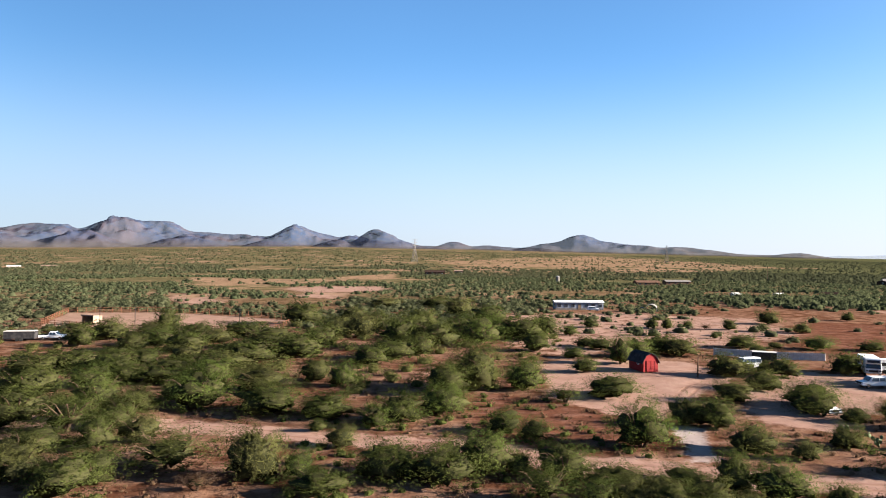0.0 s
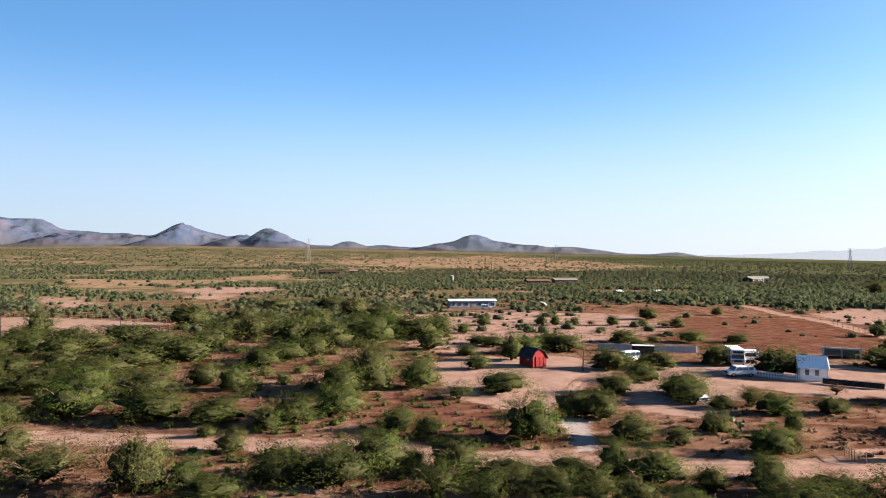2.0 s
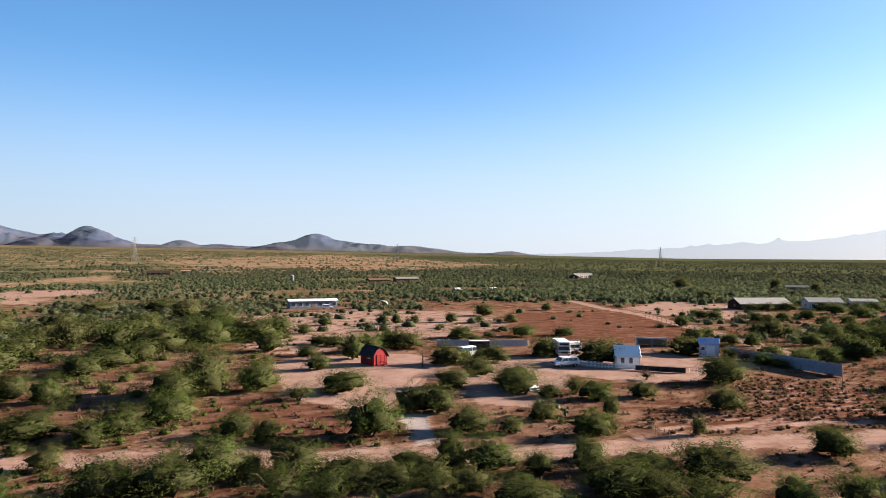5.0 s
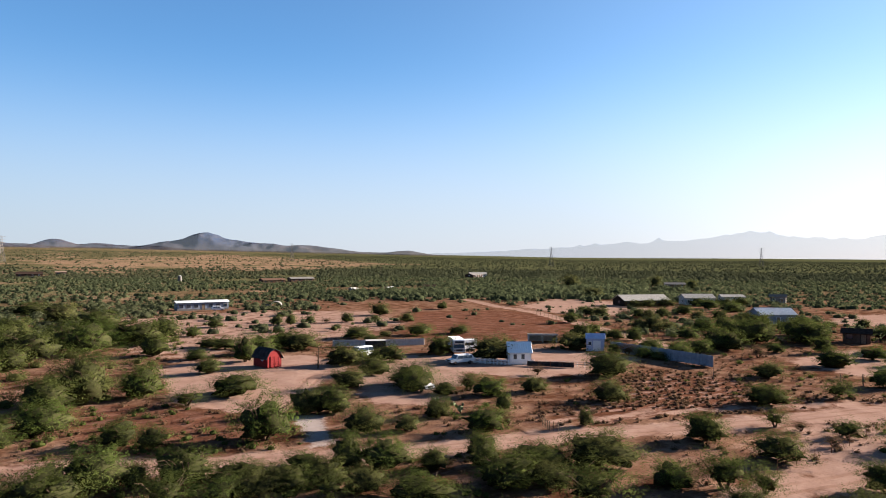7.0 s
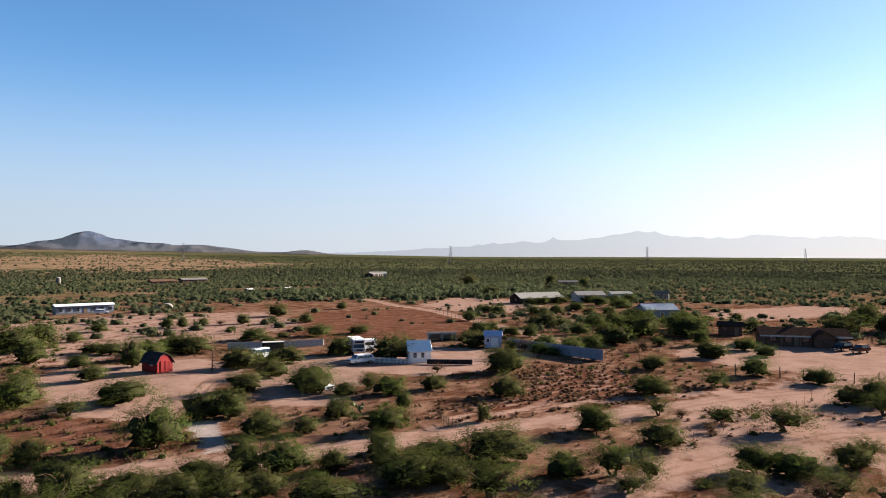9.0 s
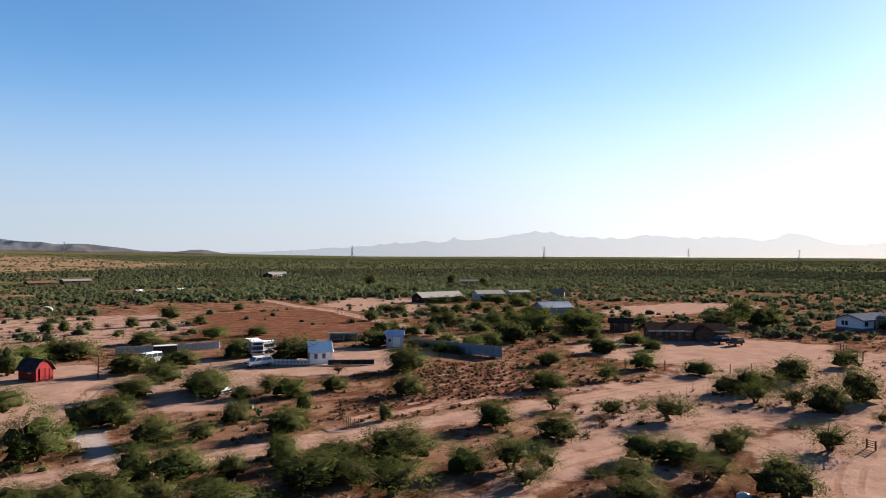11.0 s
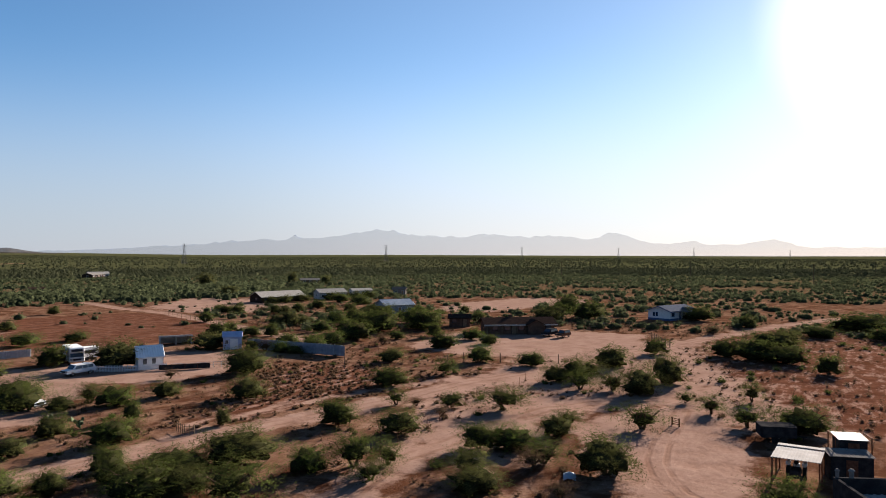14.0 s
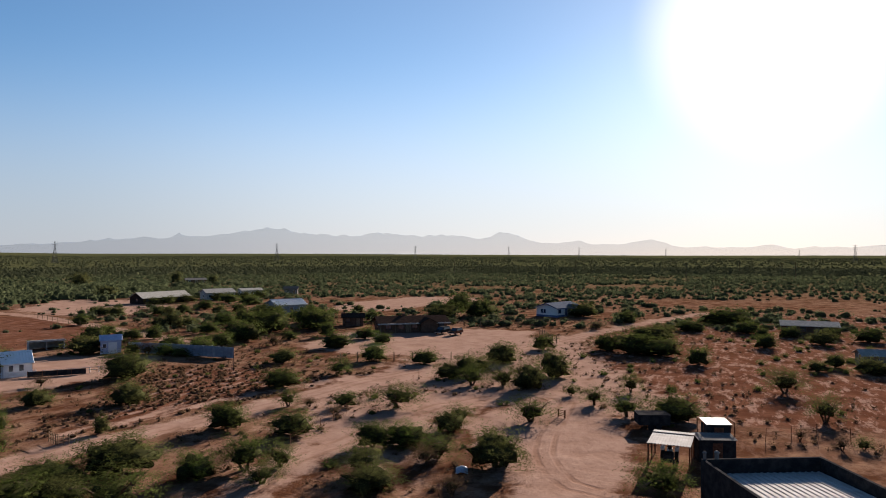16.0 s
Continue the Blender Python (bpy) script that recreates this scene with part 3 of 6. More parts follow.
def mesquite(x, y, width, height, rng, kind=None):
    """A shrubby tree: stems and limbs under a wide crown of sprays."""
    kind = rng.random() if kind is None else kind
    low = height < 2.0
    if low and kind < 0.45:
        crown, label, name = rng.choice(DRY_CROWNS), "low dry brown desert shrub on bare soil", "shrub"
    elif kind > 0.9 and x > y and height < 2.7:
        crown, label, name = rng.choice(DRY_CROWNS), "brown half-bare mesquite bush with thin twigs", "mesquite_tree"
    elif kind < 0.13:
        crown, label, name = rng.choice(BRIGHT_CROWNS), "bright green bushy mesquite tree on red soil", "mesquite_tree"
    elif kind < (0.6 if x > 1.1 * y and x < 115 else 0.22):
        crown, label, name = rng.choice(SPARSE_CROWNS if math.hypot(x, y) < 115 else FAR_CROWNS), "sparse olive-green mesquite with open crown", "mesquite_tree"
    else:
        crown, label, name = rng.choice(CROWNS if math.hypot(x, y) < 115 else FAR_CROWNS), "dense olive-green mesquite tree with low crown", "mesquite_tree"
    ob = new(name)
    ob.matrix_basis = pose(x, y, -0.02, 0, 0, rng.uniform(0, 360)) @ Matrix.Diagonal((width * rng.uniform(1.14, 1.36), width * rng.uniform(1.06, 1.32), height * 1.0, 1))
    for part_name, mesh in (("trunk", rng.choice(TRUNKS)), ("crown", crown)):
        piece = new(part_name, mesh)
        piece.parent = ob
    tagged(ob, label, "shrub" if name == "shrub" else "tree", "desert trees")


STAND_A = [
    (-84.2, 160.1, 6.8, 3.1), (-73.1, 140.2, 6.5, 4.9), (-40.9, 78.5, 3.6, 3.0), (-60.6, 118.0, 5.5, 2.7), (-49.6, 98.0, 8.3, 3.8), (-29.0, 57.4, 5.3, 3.3),
    (-41.5, 83.2, 7.0, 5.1), (-72.5, 150.8, 8.2, 5.2), (-57.2, 121.1, 6.6, 2.8), (-35.0, 74.9, 4.1, 2.9), (-46.0, 101.4, 6.3, 3.5), (-60.0, 134.4, 7.3, 4.2),
    (-36.5, 83.4, 5.2, 3.2), (-30.2, 69.7, 4.3, 3.2), (-51.0, 118.4, 7.3, 3.2), (-65.8, 159.4, 11.1, 3.7), (-58.3, 142.8, 9.9, 4.4), (-64.8, 163.8, 7.7, 7.0),
    (-40.3, 102.6, 11.0, 4.3), (-24.1, 61.6, 8.9, 3.7), (-49.8, 134.7, 8.4, 4.7), (-44.3, 121.0, 6.6, 3.8), (-56.5, 159.2, 9.9, 3.7), (-19.6, 55.7, 3.9, 1.5),
]
STAND_B = [
    (-30.2, 86.2, 8.6, 5.3), (-33.6, 101.6, 7.9, 4.7), (-48.8, 148.9, 7.0, 3.5), (-36.7, 116.3, 9.9, 3.2), (-45.6, 159.7, 11.2, 4.0), (-34.4, 122.3, 11.4, 4.7),
    (-15.7, 58.8, 5.0, 4.8), (-25.4, 97.4, 7.6, 3.8), (-21.1, 83.3, 9.0, 3.9), (-34.3, 139.4, 11.9, 5.4), (-26.5, 127.8, 9.0, 5.0), (-12.1, 59.0, 3.7, 2.8),
    (-38.3, 189.6, 11.9, 7.2), (-19.2, 104.8, 5.0, 4.1), (-13.3, 74.8, 2.1, 1.5), (-25.0, 142.6, 9.0, 5.6), (-9.6, 55.4, 5.2, 2.2), (-13.5, 81.2, 7.0, 3.2),
    (-24.5, 161.0, 7.7, 5.1), (-14.4, 100.3, 4.8, 4.0), (-9.8, 68.7, 3.3, 2.5), (-25.9, 201.3, 8.0, 4.8), (-18.7, 161.1, 7.7, 6.4), (-12.5, 120.8, 6.7, 3.8),
]
STAND_C = [
    (-7.3, 77.1, 4.3, 2.8), (-16.0, 172.8, 8.3, 6.2), (-21.8, 256.3, 12.3, 4.1), (-4.6, 59.4, 6.1, 3.3), (-9.2, 127.7, 9.1, 4.6), (-9.1, 142.6, 9.1, 7.4),
    (-4.7, 79.4, 6.3, 3.8), (-6.5, 161.2, 7.7, 6.4), (-4.3, 134.3, 7.5, 4.3), (-5.3, 186.5, 9.0, 5.2), (-2.2, 257.5, 12.4, 4.5), (-1.1, 142.6, 9.1, 6.8),
    (0.1, 83.6, 7.3, 4.0), (0.2, 58.7, 6.9, 3.9), (0.5, 95.9, 6.9, 4.6), (5.4, 221.7, 10.7, 6.2), (3.9, 156.3, 8.8, 6.9), (4.6, 99.5, 7.5, 7.0),
    (8.0, 149.8, 9.6, 7.2), (3.7, 61.2, 5.8, 4.1), (13.3, 203.5, 11.4, 5.7), (12.5, 161.4, 7.8, 5.9), (6.9, 75.3, 4.5, 3.0), (6.9, 61.2, 3.0, 2.0),
]
STAND_D = [
    (18.4, 160.4, 11.6, 5.8), (11.9, 99.6, 7.2, 4.6), (9.6, 72.1, 3.5, 2.8), (19.0, 140.2, 6.8, 4.5), (25.2, 170.4, 6.9, 5.5), (8.2, 54.5, 4.8, 3.1),
    (10.5, 60.0, 5.5, 3.4), (16.3, 91.3, 5.2, 2.6), (31.4, 169.8, 4.4, 2.8), (25.0, 131.6, 4.3, 2.2), (30.6, 148.4, 4.9, 2.4), (23.8, 115.0, 4.7, 3.0),
    (40.5, 189.1, 4.7, 2.5), (12.2, 53.9, 3.5, 2.0), (32.8, 144.1, 5.9, 2.9), (23.4, 95.5, 7.7, 3.5), (32.1, 124.7, 4.9, 5.6), (15.1, 54.5, 4.0, 2.2),
    (37.7, 133.6, 6.6, 4.4), (20.2, 69.9, 6.2, 5.2), (57.3, 189.1, 3.4, 3.1), (43.7, 140.1, 6.9, 4.0), (60.3, 186.1, 3.1, 3.7), (17.7, 53.9, 3.5, 2.2),
]
STAND_E = [
    (46.5, 136.1, 7.3, 3.9), (67.0, 189.3, 3.1, 2.4), (28.3, 79.6, 4.9, 3.6), (70.8, 186.4, 3.4, 1.9), (20.9, 53.8, 4.0, 2.2), (65.1, 165.8, 2.2, 1.7),
    (31.0, 78.1, 3.9, 3.9), (46.4, 112.9, 7.0, 3.9), (77.3, 186.6, 3.9, 3.1), (39.1, 92.8, 5.4, 3.2), (23.9, 56.6, 3.5, 3.5), (64.4, 149.1, 7.4, 3.1),
    (50.6, 116.2, 4.2, 2.3), (30.8, 68.6, 5.4, 3.1), (63.4, 139.3, 4.6, 2.1), (84.8, 183.6, 3.4, 2.3), (47.0, 101.5, 6.7, 3.2), (54.6, 116.6, 3.6, 2.0),
    (96.0, 204.3, 6.8, 4.3), (71.4, 148.8, 3.1, 1.5), (27.1, 55.2, 5.4, 3.2), (55.4, 112.4, 5.6, 3.6), (93.2, 179.8, 4.5, 3.0), (34.8, 66.3, 3.6, 2.1),
]
STAND_F = [
    (48.1, 90.6, 7.0, 3.6), (79.5, 147.1, 7.4, 3.2), (30.7, 52.9, 2.7, 2.2), (41.0, 70.4, 3.5, 2.5), (67.7, 116.0, 5.4, 4.1), (127.3, 217.9, 4.1, 2.9),
    (48.6, 81.6, 3.4, 2.2), (42.3, 70.7, 2.0, 2.8), (90.4, 145.8, 6.1, 2.5), (53.0, 82.2, 4.2, 2.8), (37.0, 54.6, 3.7, 2.3), (42.2, 61.9, 5.7, 3.1),
    (35.2, 51.4, 3.1, 2.6), (54.0, 78.4, 6.2, 3.0), (73.0, 105.4, 8.4, 4.9), (46.1, 64.8, 3.9, 1.9), (50.2, 69.7, 2.4, 2.4), (45.2, 61.9, 2.1, 1.8),
    (37.4, 49.2, 4.0, 2.0), (60.7, 77.3, 4.0, 2.4), (69.8, 88.1, 3.7, 1.8), (296.2, 343.8, 10.6, 8.8), (134.4, 155.2, 4.8, 3.2), (96.6, 110.2, 7.1, 3.8),
]
STAND_G = [
    (160.6, 180.0, 3.8, 2.8), (108.2, 120.7, 5.7, 4.4), (159.7, 174.8, 5.5, 2.8), (53.5, 58.3, 2.0, 2.3), (226.3, 246.5, 10.4, 5.2), (120.1, 130.0, 4.1, 2.7),
    (155.5, 165.1, 5.3, 3.5), (37.2, 39.0, 6.5, 3.7), (44.5, 46.5, 7.7, 3.6), (79.6, 81.9, 7.8, 4.4), (65.6, 67.2, 5.0, 3.2), (116.7, 118.9, 4.5, 2.6),
    (99.2, 101.0, 3.5, 2.4), (161.7, 161.6, 4.4, 2.6), (99.4, 97.5, 4.0, 2.6), (198.0, 192.0, 5.0, 3.0), (118.6, 114.6, 3.8, 3.2), (166.1, 159.3, 4.4, 3.5),
    (135.5, 129.2, 5.0, 3.6), (99.7, 93.6, 4.0, 2.5), (203.0, 190.0, 6.0, 3.4), (165.2, 154.3, 5.2, 3.4), (104.0, 96.0, 5.5, 3.6), (139.1, 127.8, 6.4, 4.3),
]
STAND_H = [
    (347.3, 319.2, 7.2, 8.1), (99.9, 90.2, 3.2, 2.0), (173.1, 155.9, 5.3, 3.5), (212.0, 189.0, 7.0, 3.6), (141.8, 125.6, 4.3, 2.9), (107.9, 93.1, 4.8, 3.2),
    (188.2, 160.1, 5.6, 3.7), (45.7, 38.9, 4.6, 2.6), (103.6, 88.0, 5.0, 3.4), (131.9, 110.9, 5.2, 3.2), (337.5, 282.2, 6.6, 6.6), (175.3, 143.8, 5.1, 3.4),
    (226.0, 185.0, 7.0, 3.6), (113.8, 92.1, 4.9, 3.3), (150.7, 121.6, 6.5, 3.6), (217.2, 173.4, 8.2, 4.1), (60.3, 47.5, 4.9, 3.0), (133.3, 104.3, 5.6, 3.7),
    (181.5, 140.5, 5.1, 3.4), (161.0, 123.6, 5.2, 3.7), (238.0, 182.0, 6.0, 3.4), (122.9, 93.5, 8.5, 4.8), (213.2, 160.7, 7.8, 3.9), (151.4, 113.7, 5.6, 4.2),
]
STAND_I = [
    (49.1, 36.4, 5.3, 3.1), (245.0, 180.0, 7.0, 3.8), (165.6, 121.0, 4.5, 3.7), (180.6, 131.2, 5.7, 3.2), (138.4, 98.1, 11.8, 6.3), (144.5, 101.7, 7.6, 4.5),
    (170.0, 119.1, 6.0, 4.5), (118.8, 82.8, 4.2, 2.6), (101.0, 68.3, 5.2, 2.7), (82.4, 55.7, 5.8, 2.7), (128.7, 86.0, 4.4, 2.2), (51.0, 34.0, 2.9, 2.4),
    (72.2, 47.6, 3.4, 2.4), (169.1, 111.1, 4.3, 2.9), (60.5, 39.2, 4.7, 3.1), (160.6, 102.5, 7.4, 4.7), (184.4, 115.5, 5.4, 3.4), (73.0, 45.0, 2.0, 1.3),
    (149.4, 91.6, 10.0, 5.6), (159.5, 96.2, 5.8, 4.5), (136.6, 80.9, 3.4, 3.6), (187.1, 109.3, 3.8, 2.3), (121.6, 69.7, 6.4, 3.4), (69.5, 39.3, 2.4, 1.3),
]
STAND_J = [
    (94.6, 53.5, 4.9, 2.9), (74.6, 40.7, 3.2, 2.1), (195.5, 105.0, 4.5, 3.0), (136.3, 70.7, 5.7, 2.9), (173.1, 88.3, 3.9, 3.3), (52.1, 26.4, 4.8, 2.6),
    (108.6, 54.5, 4.9, 3.4), (59.9, 29.3, 4.2, 2.6), (131.4, 64.1, 4.3, 2.2), (76.5, 34.3, 7.5, 3.1), (61.2, 26.4, 4.6, 2.6), (109.2, 44.8, 4.9, 2.7),
    (56.0, 22.1, 3.0, 2.0), (187.0, 73.8, 8.5, 4.0), (193.4, 73.7, 10.1, 5.0), (58.5, 21.9, 4.4, 2.4), (97.5, 35.9, 4.4, 2.9), (216.6, 78.2, 9.5, 6.4),
    (68.4, 24.4, 3.8, 2.5), (49.9, 17.1, 2.6, 1.8), (73.2, 24.9, 3.8, 2.2), (100.2, 33.8, 4.4, 3.6), (93.6, 30.7, 4.9, 3.2), (197.1, 64.5, 10.4, 6.1),
]
STAND_K = [
    (104.4, 33.0, 5.4, 3.6), (117.2, 33.6, 4.0, 3.0), (115.0, 32.6, 6.3, 3.9), (95.3, 26.5, 4.9, 3.2), (58.1, 15.9, 6.1, 3.8), (94.1, 22.4, 5.5, 4.3),
    (75.6, 17.3, 5.4, 3.2), (134.3, 29.8, 5.0, 3.1), (104.1, 21.0, 6.2, 5.0), (91.6, 15.9, 2.4, 1.8), (207.8, 35.5, 8.4, 4.7), (174.5, 25.9, 4.5, 2.3),
    (86.9, 12.0, 3.5, 2.7), (137.5, 17.7, 5.5, 3.5), (195.0, 21.1, 6.5, 3.4), (135.3, 12.6, 7.4, 4.3), (82.1, 7.4, 4.9, 2.9), (96.6, 8.6, 3.1, 2.7),
    (154.0, 11.1, 9.6, 3.8), (164.5, 9.6, 7.7, 3.2), (134.4, 7.6, 8.3, 3.6), (56.0, 1.6, 5.4, 2.7), (82.4, 2.0, 6.3, 3.3), (179.0, 3.8, 8.2, 3.0),
]
STAND_L = [
    (124.8, 0.7, 4.0, 3.4), (201.6, -4.1, 12.1, 4.5), (178.4, -8.9, 6.6, 3.3), (172.0, -12.0, 3.5, 2.2), (152.0, -11.4, 4.5, 3.2), (173.5, -17.5, 4.5, 2.6),
    (103.8, -11.0, 5.7, 3.6), (77.8, -10.3, 1.6, 1.5), (124.6, -17.4, 3.6, 2.0), (162.2, -22.7, 5.8, 3.3), (174.0, -26.0, 5.0, 2.8), (87.3, -13.8, 4.1, 3.8),
    (130.7, -20.7, 3.9, 2.6), (75.2, -13.7, 1.6, 1.6), (170.2, -32.6, 7.2, 3.3), (125.7, -25.3, 6.2, 2.8), (76.2, -15.7, 2.2, 1.5),
]
STAND_M = [
    (-53.8, 89.8, 9.4, 4.9), (-47.4, 76.5, 8.1, 4.9), (-39.6, 73.2, 7.5, 5.2), (-38.6, 65.9, 5.6, 3.0), (-33.5, 67.6, 4.3, 3.5), (-35.4, 57.7, 6.1, 4.2),
    (-29.8, 54.9, 5.6, 3.6), (-63.8, 108.7, 9.3, 3.9), (-59.2, 111.7, 8.2, 3.9), (-51.8, 109.5, 7.9, 3.8), (-35.6, 78.4, 4.9, 3.7),
]
STAND_N = [
    (14.6, 57.9, 5.8, 1.9), (20.9, 59.0, 4.1, 1.5), (17.2, 54.8, 4.7, 2.0), (7.0, 63.6, 3.2, 1.7), (23.2, 50.6, 3.2, 2.2), (20.0, 50.6, 3.5, 2.0),
    (26.0, 46.6, 5.7, 2.1), (34.2, 45.9, 5.6, 2.7), (37.0, 44.1, 4.2, 2.2), (39.7, 48.6, 5.6, 2.4), (48.6, 23.8, 4.9, 2.1), (46.6, 32.8, 3.7, 2.0),
]
STANDS = STAND_A + STAND_B + STAND_C + STAND_D + STAND_E + STAND_F + STAND_G + STAND_H + STAND_I + STAND_J + STAND_K + STAND_L + STAND_M + STAND_N

tree_rng = random.Random(7)
for spot in STANDS:
    mesquite(*spot, tree_rng)
mesquite(46.1, 86.2, 5.6, 3.7, tree_rng, 0.8)


def domes(name, label, spots, sizes, seed, sides, material, low=False):
    """Far shrubs as rounded uneven mounds, joined into one mesh."""
    rng = np.random.default_rng(seed)
    count = len(spots)
    a = 2 * np.pi * (np.arange(sides)[None] + 0.6 * rng.random((count, sides))) / sides
    wide = 0.75 + (0.8 if low else 0.5) * rng.random((count, 1)) ** 2
    rings = []
    for r0, z0 in ((0.5, 0.0),) if low else ((0.5, 0.0), (0.38, 0.34)) if sides < 6 else ((0.43, -0.02), (0.52, 0.2), (0.36, 0.44)):
        r = sizes[:, None] * wide * r0 * (0.7 + 0.6 * rng.random((count, sides)))
        z = 0.78 * sizes[:, None] * z0 * (0.7 + 0.6 * rng.random((count, sides)))
        rings.append(np.stack([spots[:, :1] + r * np.cos(a), spots[:, 1:2] + r * np.sin(a), spots[:, 2:] + z], 2))
    top = spots + np.stack([0.12 * sizes * rng.normal(size=count), 0.12 * sizes * rng.normal(size=count), sizes * (0.32 + 0.17 * rng.random(count))], 1)
    verts = np.concatenate([*rings, top[:, None]], 1).reshape(-1, 3)
    k = np.arange(sides)
    n = (k + 1) % sides
    tris = []
    for q in range(len(rings) - 1):
        tris += [np.stack([q * sides + k, q * sides + n, (q + 1) * sides + n], 1), np.stack([q * sides + k, (q + 1) * sides + n, (q + 1) * sides + k], 1)]
    last = (len(rings) - 1) * sides
    tris = np.concatenate(tris + [np.stack([last + k, last + n, 0 * k + last + sides], 1)])
    faces = (tris[None] + (np.arange(count) * (last + sides + 1))[:, None, None]).reshape(-1)
    mesh = bpy.data.meshes.new(name)
    mesh.vertices.add(len(verts))
    mesh.vertices.foreach_set("co", verts.ravel())
    mesh.loops.add(len(faces))
    mesh.loops.foreach_set("vertex_index", faces)
    mesh.polygons.add(len(faces) // 3)
    mesh.polygons.foreach_set("loop_start", np.arange(0, len(faces), 3))
    mesh.polygons.foreach_set("use_smooth", np.ones(len(faces) // 3, bool))
    mesh.update(calc_edges=True)
    mesh.materials.append(material)
    tagged(new(name, mesh), label, "scrub", kind="stuff")


def scatter(name, label, spots, sizes, seed, sprays, spray, material):
    """One joined mesh of many shrubs that nobody could count."""
    rng = np.random.default_rng(seed)
    count = len(spots)
    at = np.repeat(spots, sprays, 0)
    size = np.repeat(sizes, sprays)
    way = rng.normal(size=(count * sprays, 3))
    way /= np.linalg.norm(way, axis=1, keepdims=True)
    way[:, 2] = np.abs(way[:, 2])
    lump = np.repeat(0.75 + 0.5 * rng.random((count, 1)), sprays, 0)
    p = at + way * (size * (0.55 + 0.45 * rng.random(count * sprays)))[:, None] * np.array([0.60, 0.60, 0.44]) * lump
    p[:, 2] += 0.08 * size
    n = way + rng.normal(scale=0.3, size=way.shape)
    n /= np.linalg.norm(n, axis=1, keepdims=True)
    u = np.cross(n, rng.normal(size=n.shape))
    u /= np.linalg.norm(u, axis=1, keepdims=True)
    v = np.cross(n, u)
    s = (size * spray * (0.6 + 0.8 * rng.random(len(p))))[:, None]
    verts = np.stack([p - u * s, p + u * s * 0.4 - v * s * 0.9, p + u * s + v * s * 0.5], 1)
    flip = np.einsum("ij,ij->i", np.cross(verts[:, 1] - verts[:, 0], verts[:, 2] - verts[:, 0]), way) < 0
    verts[flip] = verts[flip][:, ::-1]
    verts = verts.reshape(-1, 3)
    mesh = bpy.data.meshes.new(name)
    k = len(verts)
    mesh.vertices.add(k)
    mesh.vertices.foreach_set("co", verts.ravel())
    mesh.loops.add(k)
    mesh.loops.foreach_set("vertex_index", np.arange(k))
    mesh.polygons.add(k // 3)
    mesh.polygons.foreach_set("loop_start", np.arange(0, k, 3))
    mesh.polygons.foreach_set("use_smooth", np.ones(k // 3, bool))
    mesh.update(calc_edges=True)
    mesh.materials.append(material)
    soft_way = way + 0.45 * rng.normal(size=way.shape) + np.array([0, 0, 0.15])
    soft_way /= np.linalg.norm(soft_way, axis=1, keepdims=True)
    mesh.normals_split_custom_set_from_vertices(np.repeat(soft_way, 3, 0).tolist())
    tagged(new(name, mesh), label, "scrub", kind="stuff")


BARE = [(SHED_YARD, 1), (HOUSE_YARD, 1), (WEST_YARD, 1), (BROWN_YARD, 1), (ARENA, 1)]
THIN = [RED_FIELD, FAR_SAND, FARM_SAND, EAST_SAND]


def spots_between(near, far, count, seed, west=-44, east=112, patchy=0.0, clear=()):
    rng = np.random.default_rng(seed)
    b = np.radians(rng.uniform(west, east, count))
    d = np.sqrt(rng.uniform(near**2, far**2, count))
    px, py = d * np.sin(b), d * np.cos(b)
    keep = np.ones(count, bool)
    for corners, edge in BARE:
        keep &= inside(px, py, corners) < -edge
    for corners in THIN:
        keep &= (inside(px, py, corners) < 0) | (rng.random(count) < (0.05 if corners is RED_FIELD else 0.22))
    for line, half in ((SOUTH_ROAD, 3.2), (SECOND_TRACK, 3.6), (FIELD_ROAD, 4.5), (YARD_TRACK, 2.2), (THIN_TRACK, 1.2)):
        keep &= along(px, py, line) > half
    keep &= (inside(px, py, DRY_FIELD) < -20) | (rng.random(count) < 0.55)
    for corners in (NORTH_CLEARING, RED_PATCH, PALE_PATCH):
        keep &= (inside(px, py, corners) < 0) | (rng.random(count) < 0.2)
    keep &= (inside(px, py, DRY_STRIP) < 0) | (rng.random(count) < 0.06)
    if patchy:
        val = np.array([noise.noise((x * 0.012, y * 0.012, seed)) for x, y in zip(px, py)])
        keep &= val > patchy - 0.5 + 0.3 * rng.random(count) - 0.15
    for x, y, r in clear:
        keep &= np.hypot(px - x, py - y) > r
    px, py = px[keep], py[keep]
    return np.stack([px, py, rise(px, py)], 1)


CLEAR = [(35, 117, 6), (70, 112, 6), (65, 103, 5), (75, 101, 6), (98, 105, 5), (50, 250, 14), (215, 194, 22), (185, 124, 12), (156, 66, 15), (208, 42, 14),
         (178, -22, 12), (66, 2, 8), (70, -2, 6), (55, -8, 16), (47, 86, 4), (52, 119, 5), (97, 121, 6), (65, 132, 9), (-88, 148, 7), (-92, 181, 5), (158, 86, 6)]
spots = spots_between(58, 200, 900, 21, -40, 106, 0.40, CLEAR)
scatter("desert_scrub", "small green and brown desert bushes", spots, 0.8 + 1.3 * np.random.default_rng(1).random(len(spots)), 22, 150, 0.046, LEAF)
domes("bush_foliage", "rounded green foliage of small desert bushes", spots, 0.55 * (0.8 + 1.3 * np.random.default_rng(1).random(len(spots))), 29, 7, LEAF)
spots = spots_between(48, 210, 12000, 23, -40, 106, 0.28, CLEAR)
spots = spots[inside(spots[:, 0], spots[:, 1], SCRUB_FIELD) < 0]
